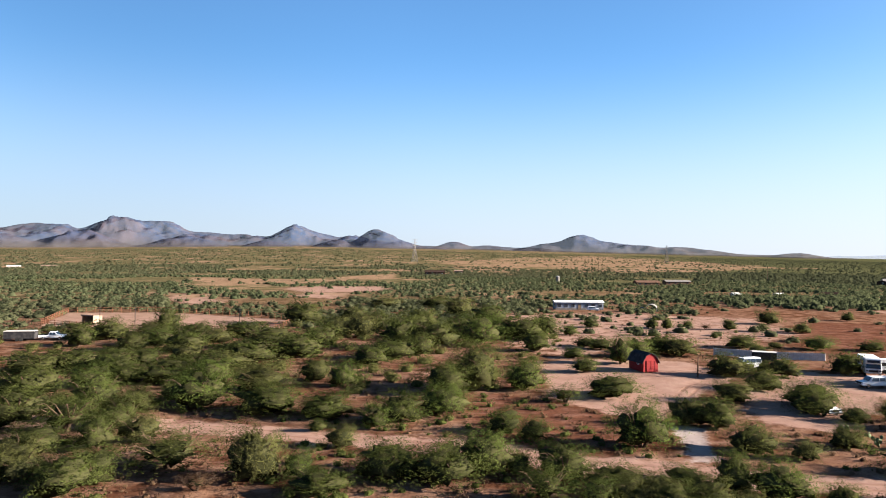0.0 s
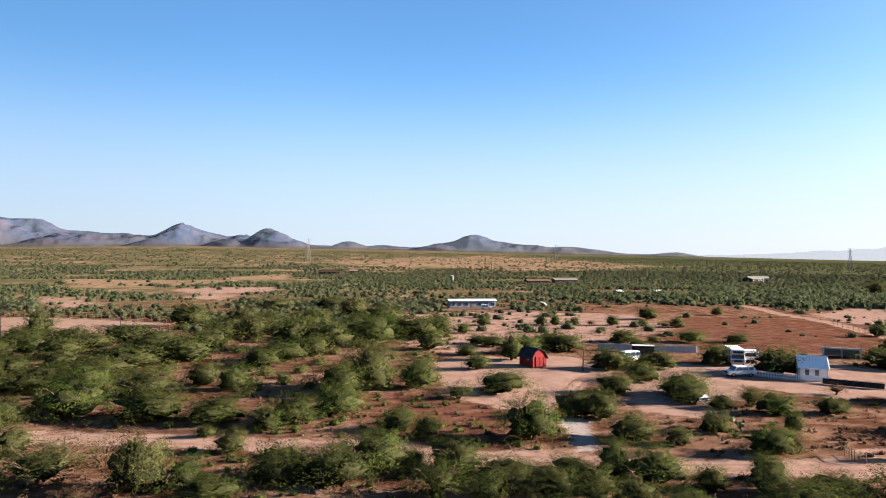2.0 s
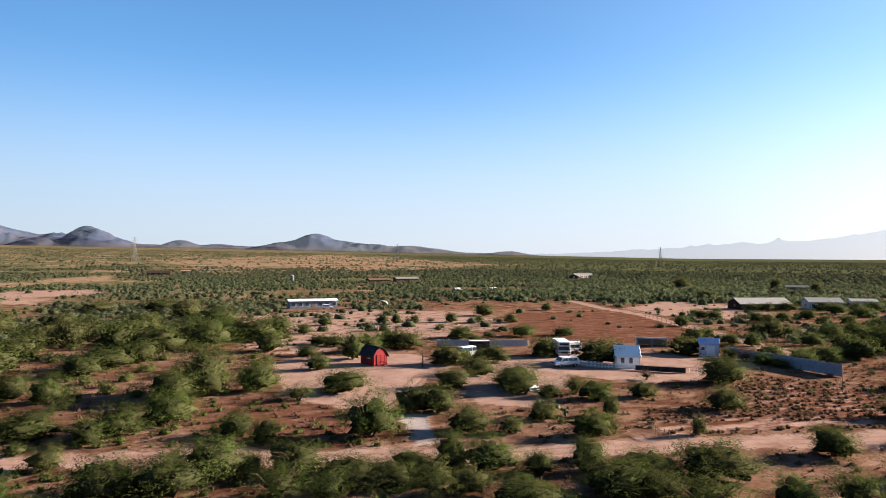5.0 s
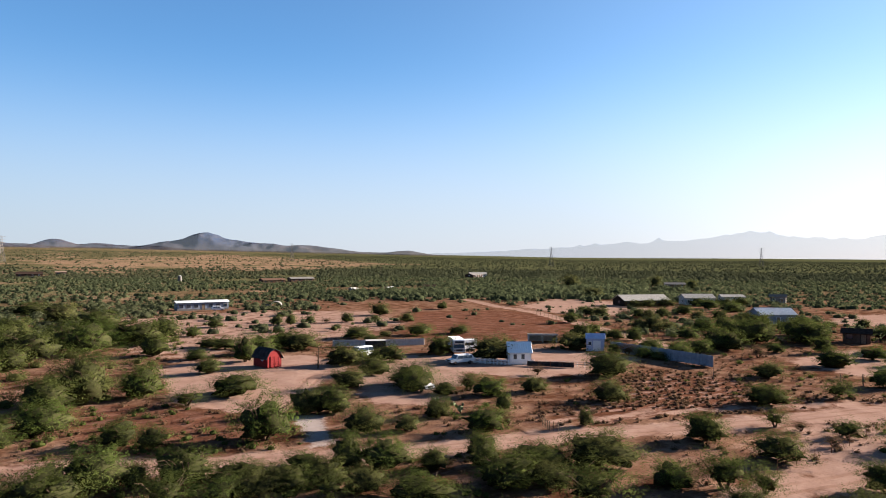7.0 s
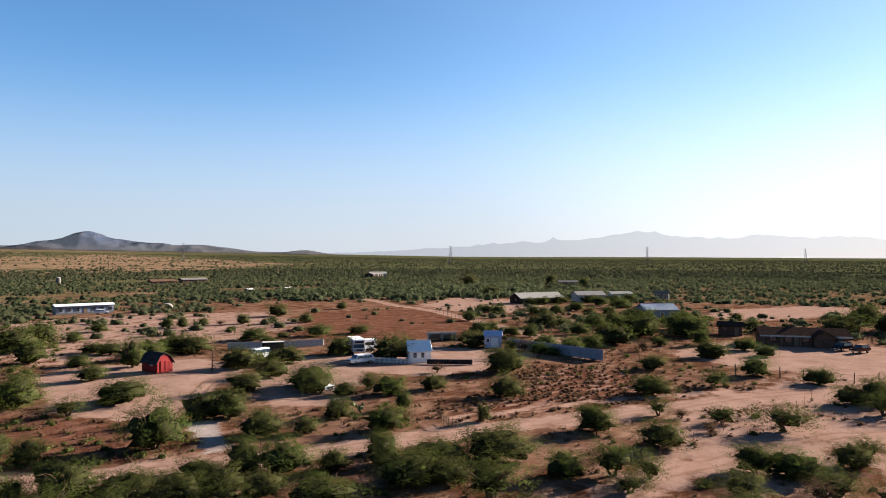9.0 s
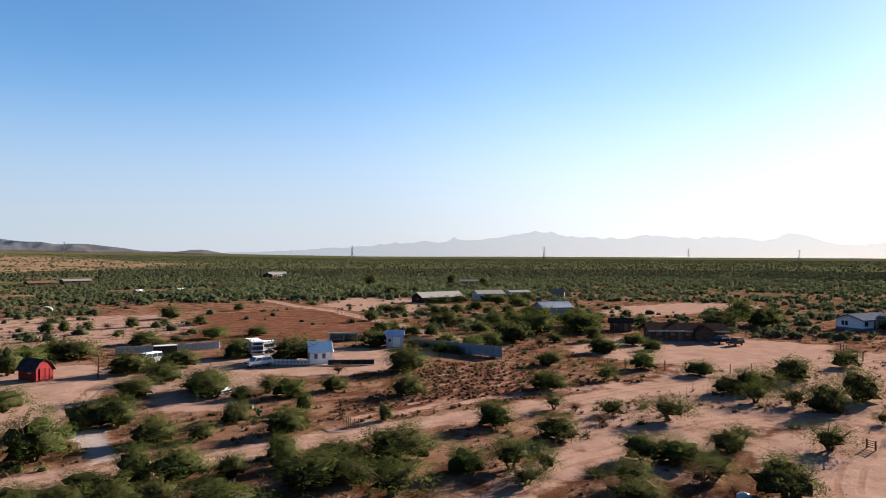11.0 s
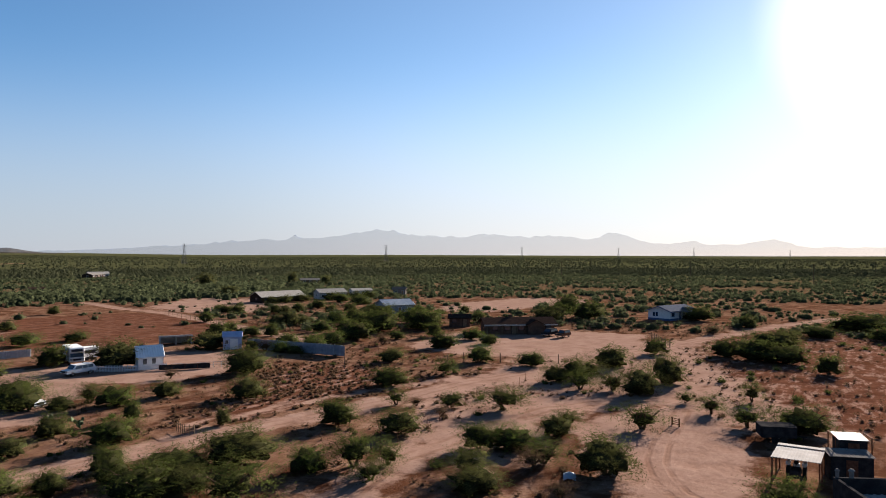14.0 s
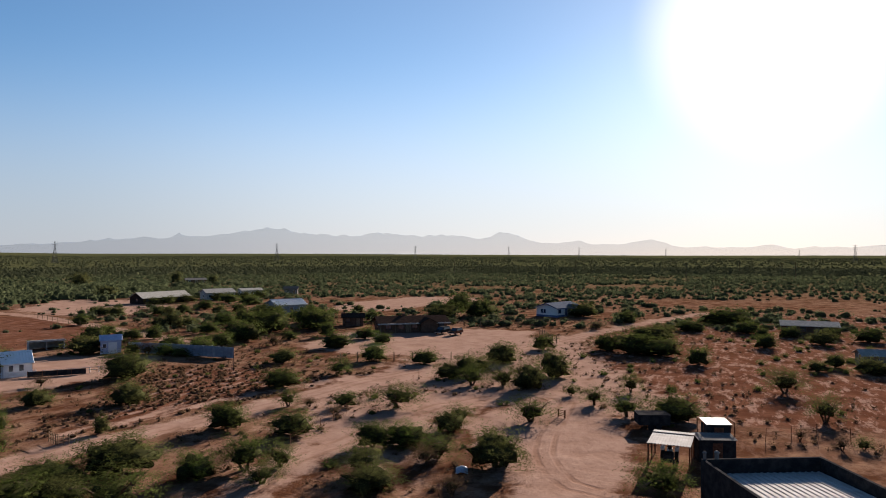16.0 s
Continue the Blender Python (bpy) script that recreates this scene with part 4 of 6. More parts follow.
scatter("dry_scrub", "knee-high dry brown scrub on red soil", spots, 0.4 + 0.85 * np.random.default_rng(2).random(len(spots)), 24, 20, 0.085, DRY_LEAF)
domes("dry_tufts", "knee-high rounded tufts of dry brown scrub", spots, 0.2 + 0.5 * np.random.default_rng(2).random(len(spots)) ** 1.5, 27, 4, DRY_LEAF)
row_rng = np.random.default_rng(33)
tufts = []
for row in range(-11, 20):  # gently bent rows across the field
    for step in np.arange(0.0, 52.0, 0.8):
        if row_rng.random() < 0.72:
            along_row = step + row_rng.normal(scale=0.35)
            across = row * 1.5 + 1.2 * math.sin(step * 0.13 + 0.2 * row) + row_rng.normal(scale=0.3)
            tufts.append((52 + 0.956 * along_row + 0.292 * across, 66 - 0.292 * along_row + 0.956 * across, 0.0))
spots = np.array(tufts)
spots = spots[(inside(spots[:, 0], spots[:, 1], SCRUB_FIELD) > -3) & (along(spots[:, 0], spots[:, 1], THIN_TRACK) > 1.3) & (along(spots[:, 0], spots[:, 1], SOUTH_ROAD) > 3.4)]
scatter("field_scrub", "rows of low brown tufts on a red field", spots, 0.4 + 0.6 * np.random.default_rng(6).random(len(spots)), 34, 40, 0.075, DRY_LEAF)
domes("field_tufts", "low rounded dry tufts in rows on a red field", spots, 0.32 + 0.4 * np.random.default_rng(6).random(len(spots)), 35, 6, DRY_LEAF)
spots = spots_between(50, 165, 2400, 51, -14, 42, 0.45, CLEAR)
scatter("low_brush", "low dark green brush between the trees", spots, 0.6 + 1.0 * np.random.default_rng(52).random(len(spots)), 53, 60, 0.058, LEAF)
domes("brush_foliage", "rounded green foliage of the low brush", spots, 0.6 * (0.6 + 1.0 * np.random.default_rng(52).random(len(spots))), 54, 6, LEAF)
spots = spots_between(92, 200, 260, 35, -36, 11, 0.15, CLEAR)
scatter("grove_scrub", "green understorey bushes in the mesquite grove", spots, 1.6 + 2.4 * np.random.default_rng(8).random(len(spots)), 36, 240, 0.042, LEAF)
domes("understorey_foliage", "rounded green foliage of the understorey bushes", spots, 0.62 * (1.6 + 2.4 * np.random.default_rng(8).random(len(spots))), 31, 7, LEAF)
spots = np.concatenate([spots_between(175, 300, 4200, 25, -42, 20, 0.30, CLEAR), spots_between(175, 300, 2300, 26, 20, 110, 0.34, CLEAR)])
sizes = 1.0 + 3.8 * np.random.default_rng(3).random(len(spots)) ** 2.0
domes("bush_thicket", "rounded green mesquite bushes on the plain", spots, 0.72 * sizes, 46, 7, PLAIN_LEAF)
scatter("mesquite_scrub", "leafy sprays of green mesquite scrub", spots, sizes, 26, 56, 0.052, PLAIN_LEAF)
spots = np.concatenate([spots_between(300, 620, 9500, 27, -42, 20, 0.34, CLEAR), spots_between(300, 620, 13000, 37, 20, 110, 0.16, CLEAR)])
sizes = 1.6 + 4.0 * np.random.default_rng(9).random(len(spots)) ** 1.5
sizes *= 1 + 0.7 * soft(16 - np.abs(np.degrees(np.arctan2(spots[:, 0], spots[:, 1])) - 36), 8) * soft(440 - np.hypot(spots[:, 0], spots[:, 1]), 60)
domes("plain_thicket", "rounded green bushes on the open plain", spots, 0.66 * sizes, 47, 5, PLAIN_LEAF)
scatter("plain_scrub", "leafy sprays of scrub on the open plain", spots, sizes, 38, 20, 0.058, PLAIN_LEAF)
spots = np.concatenate([spots_between(620, 950, 12000, 41, -42, 20, 0.36, CLEAR), spots_between(620, 950, 17000, 43, 20, 110, 0.05, CLEAR)])
domes("far_mesquite_scrub", "green mesquite scrub far across the plain", spots, 1.8 + 3.4 * np.random.default_rng(4).random(len(spots)) ** 1.6, 28, 5, PLAIN_LEAF, True)
spots = np.concatenate([spots_between(950, 2800, 16000, 29, -42, 20, 0.34), spots_between(950, 2800, 26000, 39, 20, 110, 0.05)])
domes("distant_scrub", "olive scrub fading towards the horizon", spots, 2.4 + 4.0 * np.random.default_rng(5).random(len(spots)) ** 1.6, 30, 4, PLAIN_LEAF, True)


# ---------------------------------------------------------------- building parts
def box(bm, x0, x1, y0, y1, z0, z1, bevel=0.0):
    made = bmesh.ops.create_cube(bm, size=1.0, matrix=Matrix.LocRotScale(((x0 + x1) / 2, (y0 + y1) / 2, (z0 + z1) / 2), None, (x1 - x0, y1 - y0, z1 - z0)))
    if bevel:
        edges = {e for v in made["verts"] for e in v.link_edges}
        bmesh.ops.bevel(bm, geom=list(edges), offset=bevel, segments=1, affect="EDGES")


def one_box(*args):
    bm = bmesh.new()
    box(bm, *args)
    return bm


def prism(profile, x0, x1):
    """A closed outline in y and z, drawn out along x."""
    bm = bmesh.new()
    rings = [[bm.verts.new((x, y, z)) for y, z in profile] for x in (x0, x1)]
    n = len(profile)
    for k in range(n):
        bm.faces.new((rings[0][k], rings[0][(k + 1) % n], rings[1][(k + 1) % n], rings[1][k]))
    bm.faces.new(rings[0]), bm.faces.new(rings[1][::-1])
    bmesh.ops.recalc_face_normals(bm, faces=bm.faces)
    return bm


def slab(bm, a, b, x0, x1, thick):
    """A roof sheet from a (y, z) to b, between x0 and x1."""
    d = Vector((0, b[0] - a[0], b[1] - a[1])).normalized()
    n = Vector((0, -d.z, d.y)) * thick
    if n.z < 0:
        n = -n
    low = [bm.verts.new((x, y, z)) for x in (x0, x1) for y, z in (a, b)]
    top = [bm.verts.new(v.co + n) for v in low]
    for f in ((0, 1, 3, 2), (4, 6, 7, 5), (0, 2, 6, 4), (1, 5, 7, 3), (0, 4, 5, 1), (2, 3, 7, 6)):
        bm.faces.new([(low + top)[k] for k in f])


def ribbed_slab(bm, a, b, x0, x1, thick, pitch, rib=0.028):
    """One roof sheet with pressed ribs, from a (y, z) to b, between x0 and x1."""
    d = Vector((0, b[0] - a[0], b[1] - a[1])).normalized()
    up = Vector((0, -d.z, d.y))
    if up.z < 0:
        up = -up
    n = max(2, round((x1 - x0) / pitch))
    step, high = (x1 - x0) / n, min(rib, 0.22 * pitch)
    line = [(x0, 0.0)]
    for k in range(n):
        x = x0 + k * step
        line += [(x + 0.55 * step, 0.0), (x + 0.65 * step, high), (x + 0.85 * step, high), (x + 0.95 * step, 0.0)]
    line.append((x1, 0.0))
    rows = []
    for y, z in (a, b):
        for base in (0.0, thick):
            rows.append([bm.verts.new(Vector((x, y, z)) + up * (h + base)) for x, h in line])
    low_a, top_a, low_b, top_b = rows
    for k in range(len(line) - 1):
        bm.faces.new((top_a[k], top_a[k + 1], top_b[k + 1], top_b[k]))
        bm.faces.new((low_a[k], low_b[k], low_b[k + 1], low_a[k + 1]))
        bm.faces.new((low_a[k], low_a[k + 1], top_a[k + 1], top_a[k]))
        bm.faces.new((low_b[k], top_b[k], top_b[k + 1], low_b[k + 1]))
    for k in (0, -1):
        bm.faces.new((low_a[k], top_a[k], top_b[k], low_b[k]))
    bmesh.ops.recalc_face_normals(bm, faces=bm.faces)


def on_side(house, side, length, width, u, z):
    turn = {"front": 0, "back": 180, "right": 90, "left": -90}[side]
    out = width / 2 if side in ("front", "back") else length / 2
    return pose(0, 0, 0, 0, 0, turn) @ pose(u, -out, z)


def window(house, side, length, width, u, z, w, h, frame_mat=WHITE):
    """A frame proud of the wall, with a pane set back in it."""
    m = on_side(house, side, length, width, u, z)
    bm = bmesh.new()
    t = 0.09
    for x0, x1, z0, z1 in ((-w / 2 - t, w / 2 + t, h / 2, h / 2 + t), (-w / 2 - t, w / 2 + t, -h / 2 - t, -h / 2), (-w / 2 - t, -w / 2, -h / 2, h / 2), (w / 2, w / 2 + t, -h / 2, h / 2)):
        box(bm, x0, x1, -0.07, 0.02, z0, z1)
    ob = part("window", bm, frame_mat, house)
    ob.matrix_basis = m
    part("pane", one_box(-w / 2, w / 2, -0.03, 0.01, -h / 2, h / 2), GLASS, ob, "dark window glass")


def door(house, side, length, width, u, w, h, mat, frame_mat=WHITE):
    ob = part("door", one_box(-w / 2, w / 2, -0.05, 0.02, 0.05, h), mat, house)
    ob.matrix_basis = on_side(house, side, length, width, u, 0)
    bm = bmesh.new()
    for x0, x1, z0, z1 in ((-w / 2 - 0.1, -w / 2, 0, h + 0.1), (w / 2, w / 2 + 0.1, 0, h + 0.1), (-w / 2, w / 2, h, h + 0.1)):
        box(bm, x0, x1, -0.07, 0.02, z0, z1)
    part("door_frame", bm, frame_mat, ob)


def gabled(name, label, x, y, turn, length, width, eave, ridge, wall_mat, roof_mat, category, over=0.35, ribs=0.0, lift=0.0):
    """Walls with gable ends and two roof sheets; the ridge runs along local x."""
    house = thing(name, x, y, turn)
    w = width / 2
    part("wall", prism([(-w, -0.1), (w, -0.1), (w, eave), (0, ridge), (-w, eave)], -length / 2, length / 2), wall_mat, house)
    drop = over * (ridge - eave) / w
    for side in (-1, 1):
        bm = bmesh.new()
        a, b = (side * (w + over), eave - drop + 0.02), (0, ridge + 0.02)
        if ribs:
            ribbed_slab(bm, a, b, -length / 2 - over, length / 2 + over, 0.06, ribs)
        else:
            slab(bm, a, b, -length / 2 - over, length / 2 + over, 0.14)
        part("roof", bm, roof_mat, house)
    if ribs:
        part("ridge_cap", prism([(-0.22, ridge - 0.02), (0, ridge + 0.16), (0.22, ridge - 0.02), (0.18, ridge - 0.06), (0, ridge + 0.04), (-0.18, ridge - 0.06)], -length / 2 - over - 0.02, length / 2 + over + 0.02), roof_mat, house)
    return tagged(house, label, category)


# ---------------------------------------------------------------- the homestead
def red_shed():
    """Barn-shaped storage shed with a gambrel roof."""
    ob = thing("barn_shed", 34.1, 117.4, 15)
    shape = [(-1.35, 0.1), (1.35, 0.1), (1.35, 1.95), (0.85, 2.75), (0, 3.15), (-0.85, 2.75), (-1.35, 1.95)]
    body = part("wall", prism(shape, -2.3, 2.3), RED, ob)
    body.matrix_basis = pose(0, 0, 0, 0, 0, 90)
    for a, b in (((-1.66, 1.5), (-0.87, 2.78)), ((-0.9, 2.77), (0, 3.2)), ((1.66, 1.5), (0.87, 2.78)), ((0.9, 2.77), (0, 3.2))):
        bm = bmesh.new()
        slab(bm, a, b, -2.45, 2.45, 0.08)
        part("roof", bm, BLACK, ob, "black shingle roof slope").matrix_basis = pose(0, 0, 0, 0, 0, 90)
    for side in (-1, 1):
        d = part("door", one_box(side * 0.42 - 0.38, side * 0.42 + 0.38, -2.36, -2.3, 0.25, 2.0), RED, ob, "red plank double door leaf")
        bm = bmesh.new()
        for x0, x1, z0, z1 in ((-0.38, 0.38, 0.25, 0.35), (-0.38, 0.38, 1.9, 2.0), (-0.38, -0.3, 0.35, 1.9), (0.3, 0.38, 0.35, 1.9), (-0.3, 0.3, 1.15, 1.23)):
            box(bm, side * 0.42 + x0, side * 0.42 + x1, -2.39, -2.36, z0, z1)
        part("door_trim", bm, RED, d)
    bm = bmesh.new()
    for y in (-1.8, 0, 1.8):
        box(bm, -1.3, 1.3, y - 0.1, y + 0.1, 0, 0.12)
    part("skid", bm, TIMBER, ob)
    window(ob, "left", 2.7, 4.6, 0.6, 1.5, 0.5, 0.5)
    tagged(ob, "small bright red barn shed with black gambrel roof", "shed")


red_shed()


def cabin():
    """Small white house with a ribbed tin roof."""
    x, y = 75.2, 100.4
    ob = gabled("cabin", "small white cabin with ribbed tin gable roof", x, y, -28, 4.0, 4.0, 2.1, 3.6, WHITE, BRIGHT_TIN, "house", 0.25, 0.42)
    window(ob, "front", 4.0, 4.0, -0.9, 1.3, 0.6, 0.9)
    window(ob, "front", 4.0, 4.0, 0.5, 1.3, 0.6, 0.9)
    window(ob, "right", 4.0, 4.0, 0, 1.4, 0.8, 0.9)
    door(ob, "left", 4.0, 4.0, 0.4, 0.9, 1.95, TIMBER)
    bm = bmesh.new()
    for px, pz in ((-2.0, 0), (1.92, 0)):
        box(bm, px, px + 0.08, -2.04, -2.0, 0, 2.1)
    part("corner_trim", bm, OFFWHITE, ob)


cabin()


def pressed_sheet(x0, x1, z0, z1, pitch=0.3, deep=0.05):
    """One upright sheet with pressed ribs."""
    front = []
    x = x0
    while x < x1 - pitch * 0.5:
        front += [(x, 0), (x + pitch * 0.55, 0), (x + pitch * 0.62, -deep), (x + pitch * 0.93, -deep)]
        x += pitch
    front.append((x1, 0))
    bm = bmesh.new()
    loops = [[bm.verts.new((a, b + off, z)) for a, b in front] for off in (-0.02, 0.02) for z in (z0, z1)]
    for k in range(len(front) - 1):
        bm.faces.new((loops[0][k], loops[0][k + 1], loops[1][k + 1], loops[1][k]))
        bm.faces.new((loops[2][k], loops[3][k], loops[3][k + 1], loops[2][k + 1]))
        bm.faces.new((loops[1][k], loops[1][k + 1], loops[3][k + 1], loops[3][k]))
    return bm


def panel_fence(line, height, width, mat, post_mat, label, gap=0.03):
    """Upright sheet panels between posts, following a line on the ground."""
    ob = thing("panel_fence", line[0][0], line[0][1])
    ox, oy = line[0]
    for (ax, ay), (bx, by) in zip(line, line[1:]):
        n = max(1, round(math.hypot(bx - ax, by - ay) / width))
        long = math.hypot(bx - ax, by - ay) / n
        for k in range(n):
            f = k / n
            m = pose(ax + (bx - ax) * f - ox, ay + (by - ay) * f - oy, 0, 0, 0, heading((ax, ay), (bx, by)))
            part("panel", pressed_sheet(gap, long - gap, 0.06, height), mat, ob).matrix_basis = m
            part("post", one_box(-0.05, 0.05, -0.05, 0.05, -0.1, height + 0.08), post_mat, ob).matrix_basis = m
    tagged(ob, label, "fence")


panel_fence([(53.6, 136.8), (60, 133.4), (65.5, 131.6), (72, 130.2)], 1.45, 2.4, FENCE_GREY, FENCE_GREY, "long grey sheet-panel fence behind the yard")
panel_fence([(100.2, 103), (101.2, 93.2), (101.4, 79.2)], 2.05, 2.4, BLUE_WALL, BLUE_WALL, "long blue-grey sheet-panel fence on sandy ground")


def picket_fence(line, label):
    ob = thing("picket_fence", line[0][0], line[0][1])
    ox, oy = line[0]
    for (ax, ay), (bx, by) in zip(line, line[1:]):
        long = math.hypot(bx - ax, by - ay)
        m = pose(ax - ox, ay - oy, 0, 0, 0, heading((ax, ay), (bx, by)))
        for z in (0.3, 0.75):
            part("rail", one_box(0, long, -0.03, 0.01, z, z + 0.09), WHITE, ob).matrix_basis = m
        n = int(long / 0.24)
        shared = prism([(-0.045, 0.05), (-0.02, 0.05), (-0.02, 1.0), (-0.0325, 1.08), (-0.045, 1.0)], -0.05, 0.05)
        first = part("picket", shared, WHITE, ob)
        first.matrix_basis = m @ pose(0.1, 0, 0)
        for k in range(1, n):
            piece = new("picket", first.data)
            piece.parent = ob
            piece.matrix_basis = m @ pose(0.1 + k * 0.24, 0, 0)
    tagged(ob, label, "fence")


picket_fence([(67.4, 103.6), (69.6, 100.4), (72.2, 98), (75.6, 96.1)], "low white wooden picket fence beside the cabin")


def post_fence(line, gap, height, rails, mat, label, thick=0.06, rail_thick=0.03):
    """Posts with rails or wires."""
    ob = thing("post_fence", line[0][0], line[0][1])
    ox, oy = line[0]
    first = None
    for (ax, ay), (bx, by) in zip(line, line[1:]):
        long = math.hypot(bx - ax, by - ay)
        n = max(1, round(long / gap))
        m = pose(ax - ox, ay - oy, 0, 0, 0, heading((ax, ay), (bx, by)))
        for k in range(n):
            if first is None:
                bm = bmesh.new()
                limb(bm, (0, 0, -0.1), (0, 0, height), thick, thick * 0.9, 6)
                post = first = part("post", bm, mat, ob)
            else:
                post = new("post", first.data)
                post.parent = ob
            post.matrix_basis = m @ pose(long * k / n, 0, 0, random.uniform(-2, 2), random.uniform(-2, 2))
        for z in rails:
            bm = bmesh.new()
            limb(bm, (0, 0, z), (long, 0, z), rail_thick, rail_thick, 4)
            part("rail", bm, mat, ob).matrix_basis = m
    tagged(ob, label, "fence")


post_fence(ARENA + ARENA[:1], 2.6, 1.7, (0.5, 1.0, 1.5), RUST, "rust-brown pipe fence round a sandy arena", 0.1, 0.05)
post_fence([(104, 58.5), (107, 56.8), (110.4, 47.7), (113, 41.4), (118, 36.5)], 3.6, 1.7, (0.5, 0.9, 1.3), TIMBER, "wire fence with dark timber posts along the yard", 0.09, 0.012)
post_fence([(143.9, 29.3), (148.3, 32), (158.4, 36.9)], 2.2, 1.7, (0.6, 1.2), TIMBER, "rough timber corral posts with rails", 0.12, 0.05)
post_fence([(170, 55), (176, 51), (186, 40)], 2.5, 1.5, (0.6, 1.2), TIMBER, "old timber rail fence on bare ground", 0.1, 0.05)
post_fence([(57, 37), (67.3, 38.2), (79.6, 39.9), (88, 38.5), (99, 40.5)], 4.0, 1.2, (0.4, 0.8, 1.1), RUST, "thin steel-post wire fence beside a dirt track", 0.03, 0.008)
post_fence([(76, 95.5), (79, 92.8), (83, 89.5)], 1.2, 0.9, (0.45, 0.85), OFFWHITE, "low pale rail fence behind a dark low wall", 0.06, 0.04)
post_fence([(118, 120), (130, 146), (146, 188)], 4.0, 1.3, (0.5, 1.1), TIMBER, "dark post fence along the edge of a red field", 0.07, 0.02)
post_fence([(49.2, 60.6), (48.6, 58.6), (49.6, 57.6)], 0.5, 1.1, (0.35, 0.85), TIMBER, "short dark timber rail pen among dry scrub", 0.05, 0.03)
post_fence([(76, -7), (80, -12), (78, -18), (66, -24)], 3.0, 1.4, (0.5, 0.9, 1.3), RUST, "thin wire fence behind the dark flat-roofed building", 0.035, 0.01)


def low_wall():
    ob = thing("low_wall", 73.9, 96.0, heading((73.8, 96.3), (79.8, 91.0)))
    for k in range(4):
        part("panel", one_box(k * 2.0 + 0.02, k * 2.0 + 1.98, -0.05, 0.05, 0.05, 0.9), DARK, ob)
        part("post", one_box(k * 2.0 - 0.06, k * 2.0 + 0.02, -0.08, 0.08, -0.05, 0.98), RUST, ob)
    tagged(ob, "low dark steel panel wall beside a sandy yard", "wall")


low_wall()


def storage_shed():
    """Pale shed at the end of the panel fence."""
    ob = gabled("storage_shed", "light blue storage shed with low gable roof", 99.2, 106.4, -42, 3.6, 3.2, 2.5, 3.3, BLUE_PAINT, BLUE_PAINT, "shed", 0.2, 0.4)
    door(ob, "front", 3.6, 3.2, 0.3, 1.3, 2.0, WHITE)
    window(ob, "front", 3.6, 3.2, -1.1, 1.5, 0.6, 0.7)


storage_shed()


def open_garage(x, y, turn, bays, bay, deep, high, label, roof_mat, wall_mat):
    """Open-fronted bays under one low sloping roof."""
    ob = thing("open_garage", x, y, turn)
    long = bays * bay
    part("back_wall", one_box(-long / 2, long / 2, deep / 2 - 0.12, deep / 2, 0, high - 0.1), wall_mat, ob)
    for k in range(bays + 1):
        u = -long / 2 + k * bay
        part("side_wall", one_box(u - 0.07, u + 0.07, -deep / 2, deep / 2 - 0.12, 0, high - 0.05), wall_mat, ob)
    bm = bmesh.new()
    ribbed_slab(bm, (-deep / 2 - 0.3, high + 0.1), (deep / 2 + 0.2, high - 0.15), -long / 2 - 0.25, long / 2 + 0.25, 0.06, 0.5)
    part("roof", bm, roof_mat, ob)
    part("fascia", one_box(-long / 2 - 0.25, long / 2 + 0.25, -deep / 2 - 0.33, -deep / 2 - 0.29, high - 0.12, high + 0.2), wall_mat, ob)
    tagged(ob, label, "garage")


open_garage(98.2, 122.6, -32, 2, 3.1, 3.0, 1.75, "pair of open garage bays with pale walls", GREY, FENCE_GREY)


# ---------------------------------------------------------------- vehicles
def wheel(parent, x, y, r, w):
    bm = bmesh.new()
    bmesh.ops.create_cone(bm, cap_ends=True, segments=16, radius1=r, radius2=r, depth=w, matrix=pose(x, y, r, 0, 90, 0))
    bmesh.ops.bevel(bm, geom=[e for e in bm.edges if abs(e.verts[0].co.x - e.verts[1].co.x) < 1e-4], offset=0.04, segments=1, affect="EDGES")
    tyre = part("wheel", bm, RUBBER, parent)
    bm = bmesh.new()
    bmesh.ops.create_cone(bm, cap_ends=True, segments=12, radius1=r * 0.58, radius2=r * 0.58, depth=w + 0.02, matrix=pose(x, y, r, 0, 90, 0))
    part("rim", bm, CHROME, tyre)


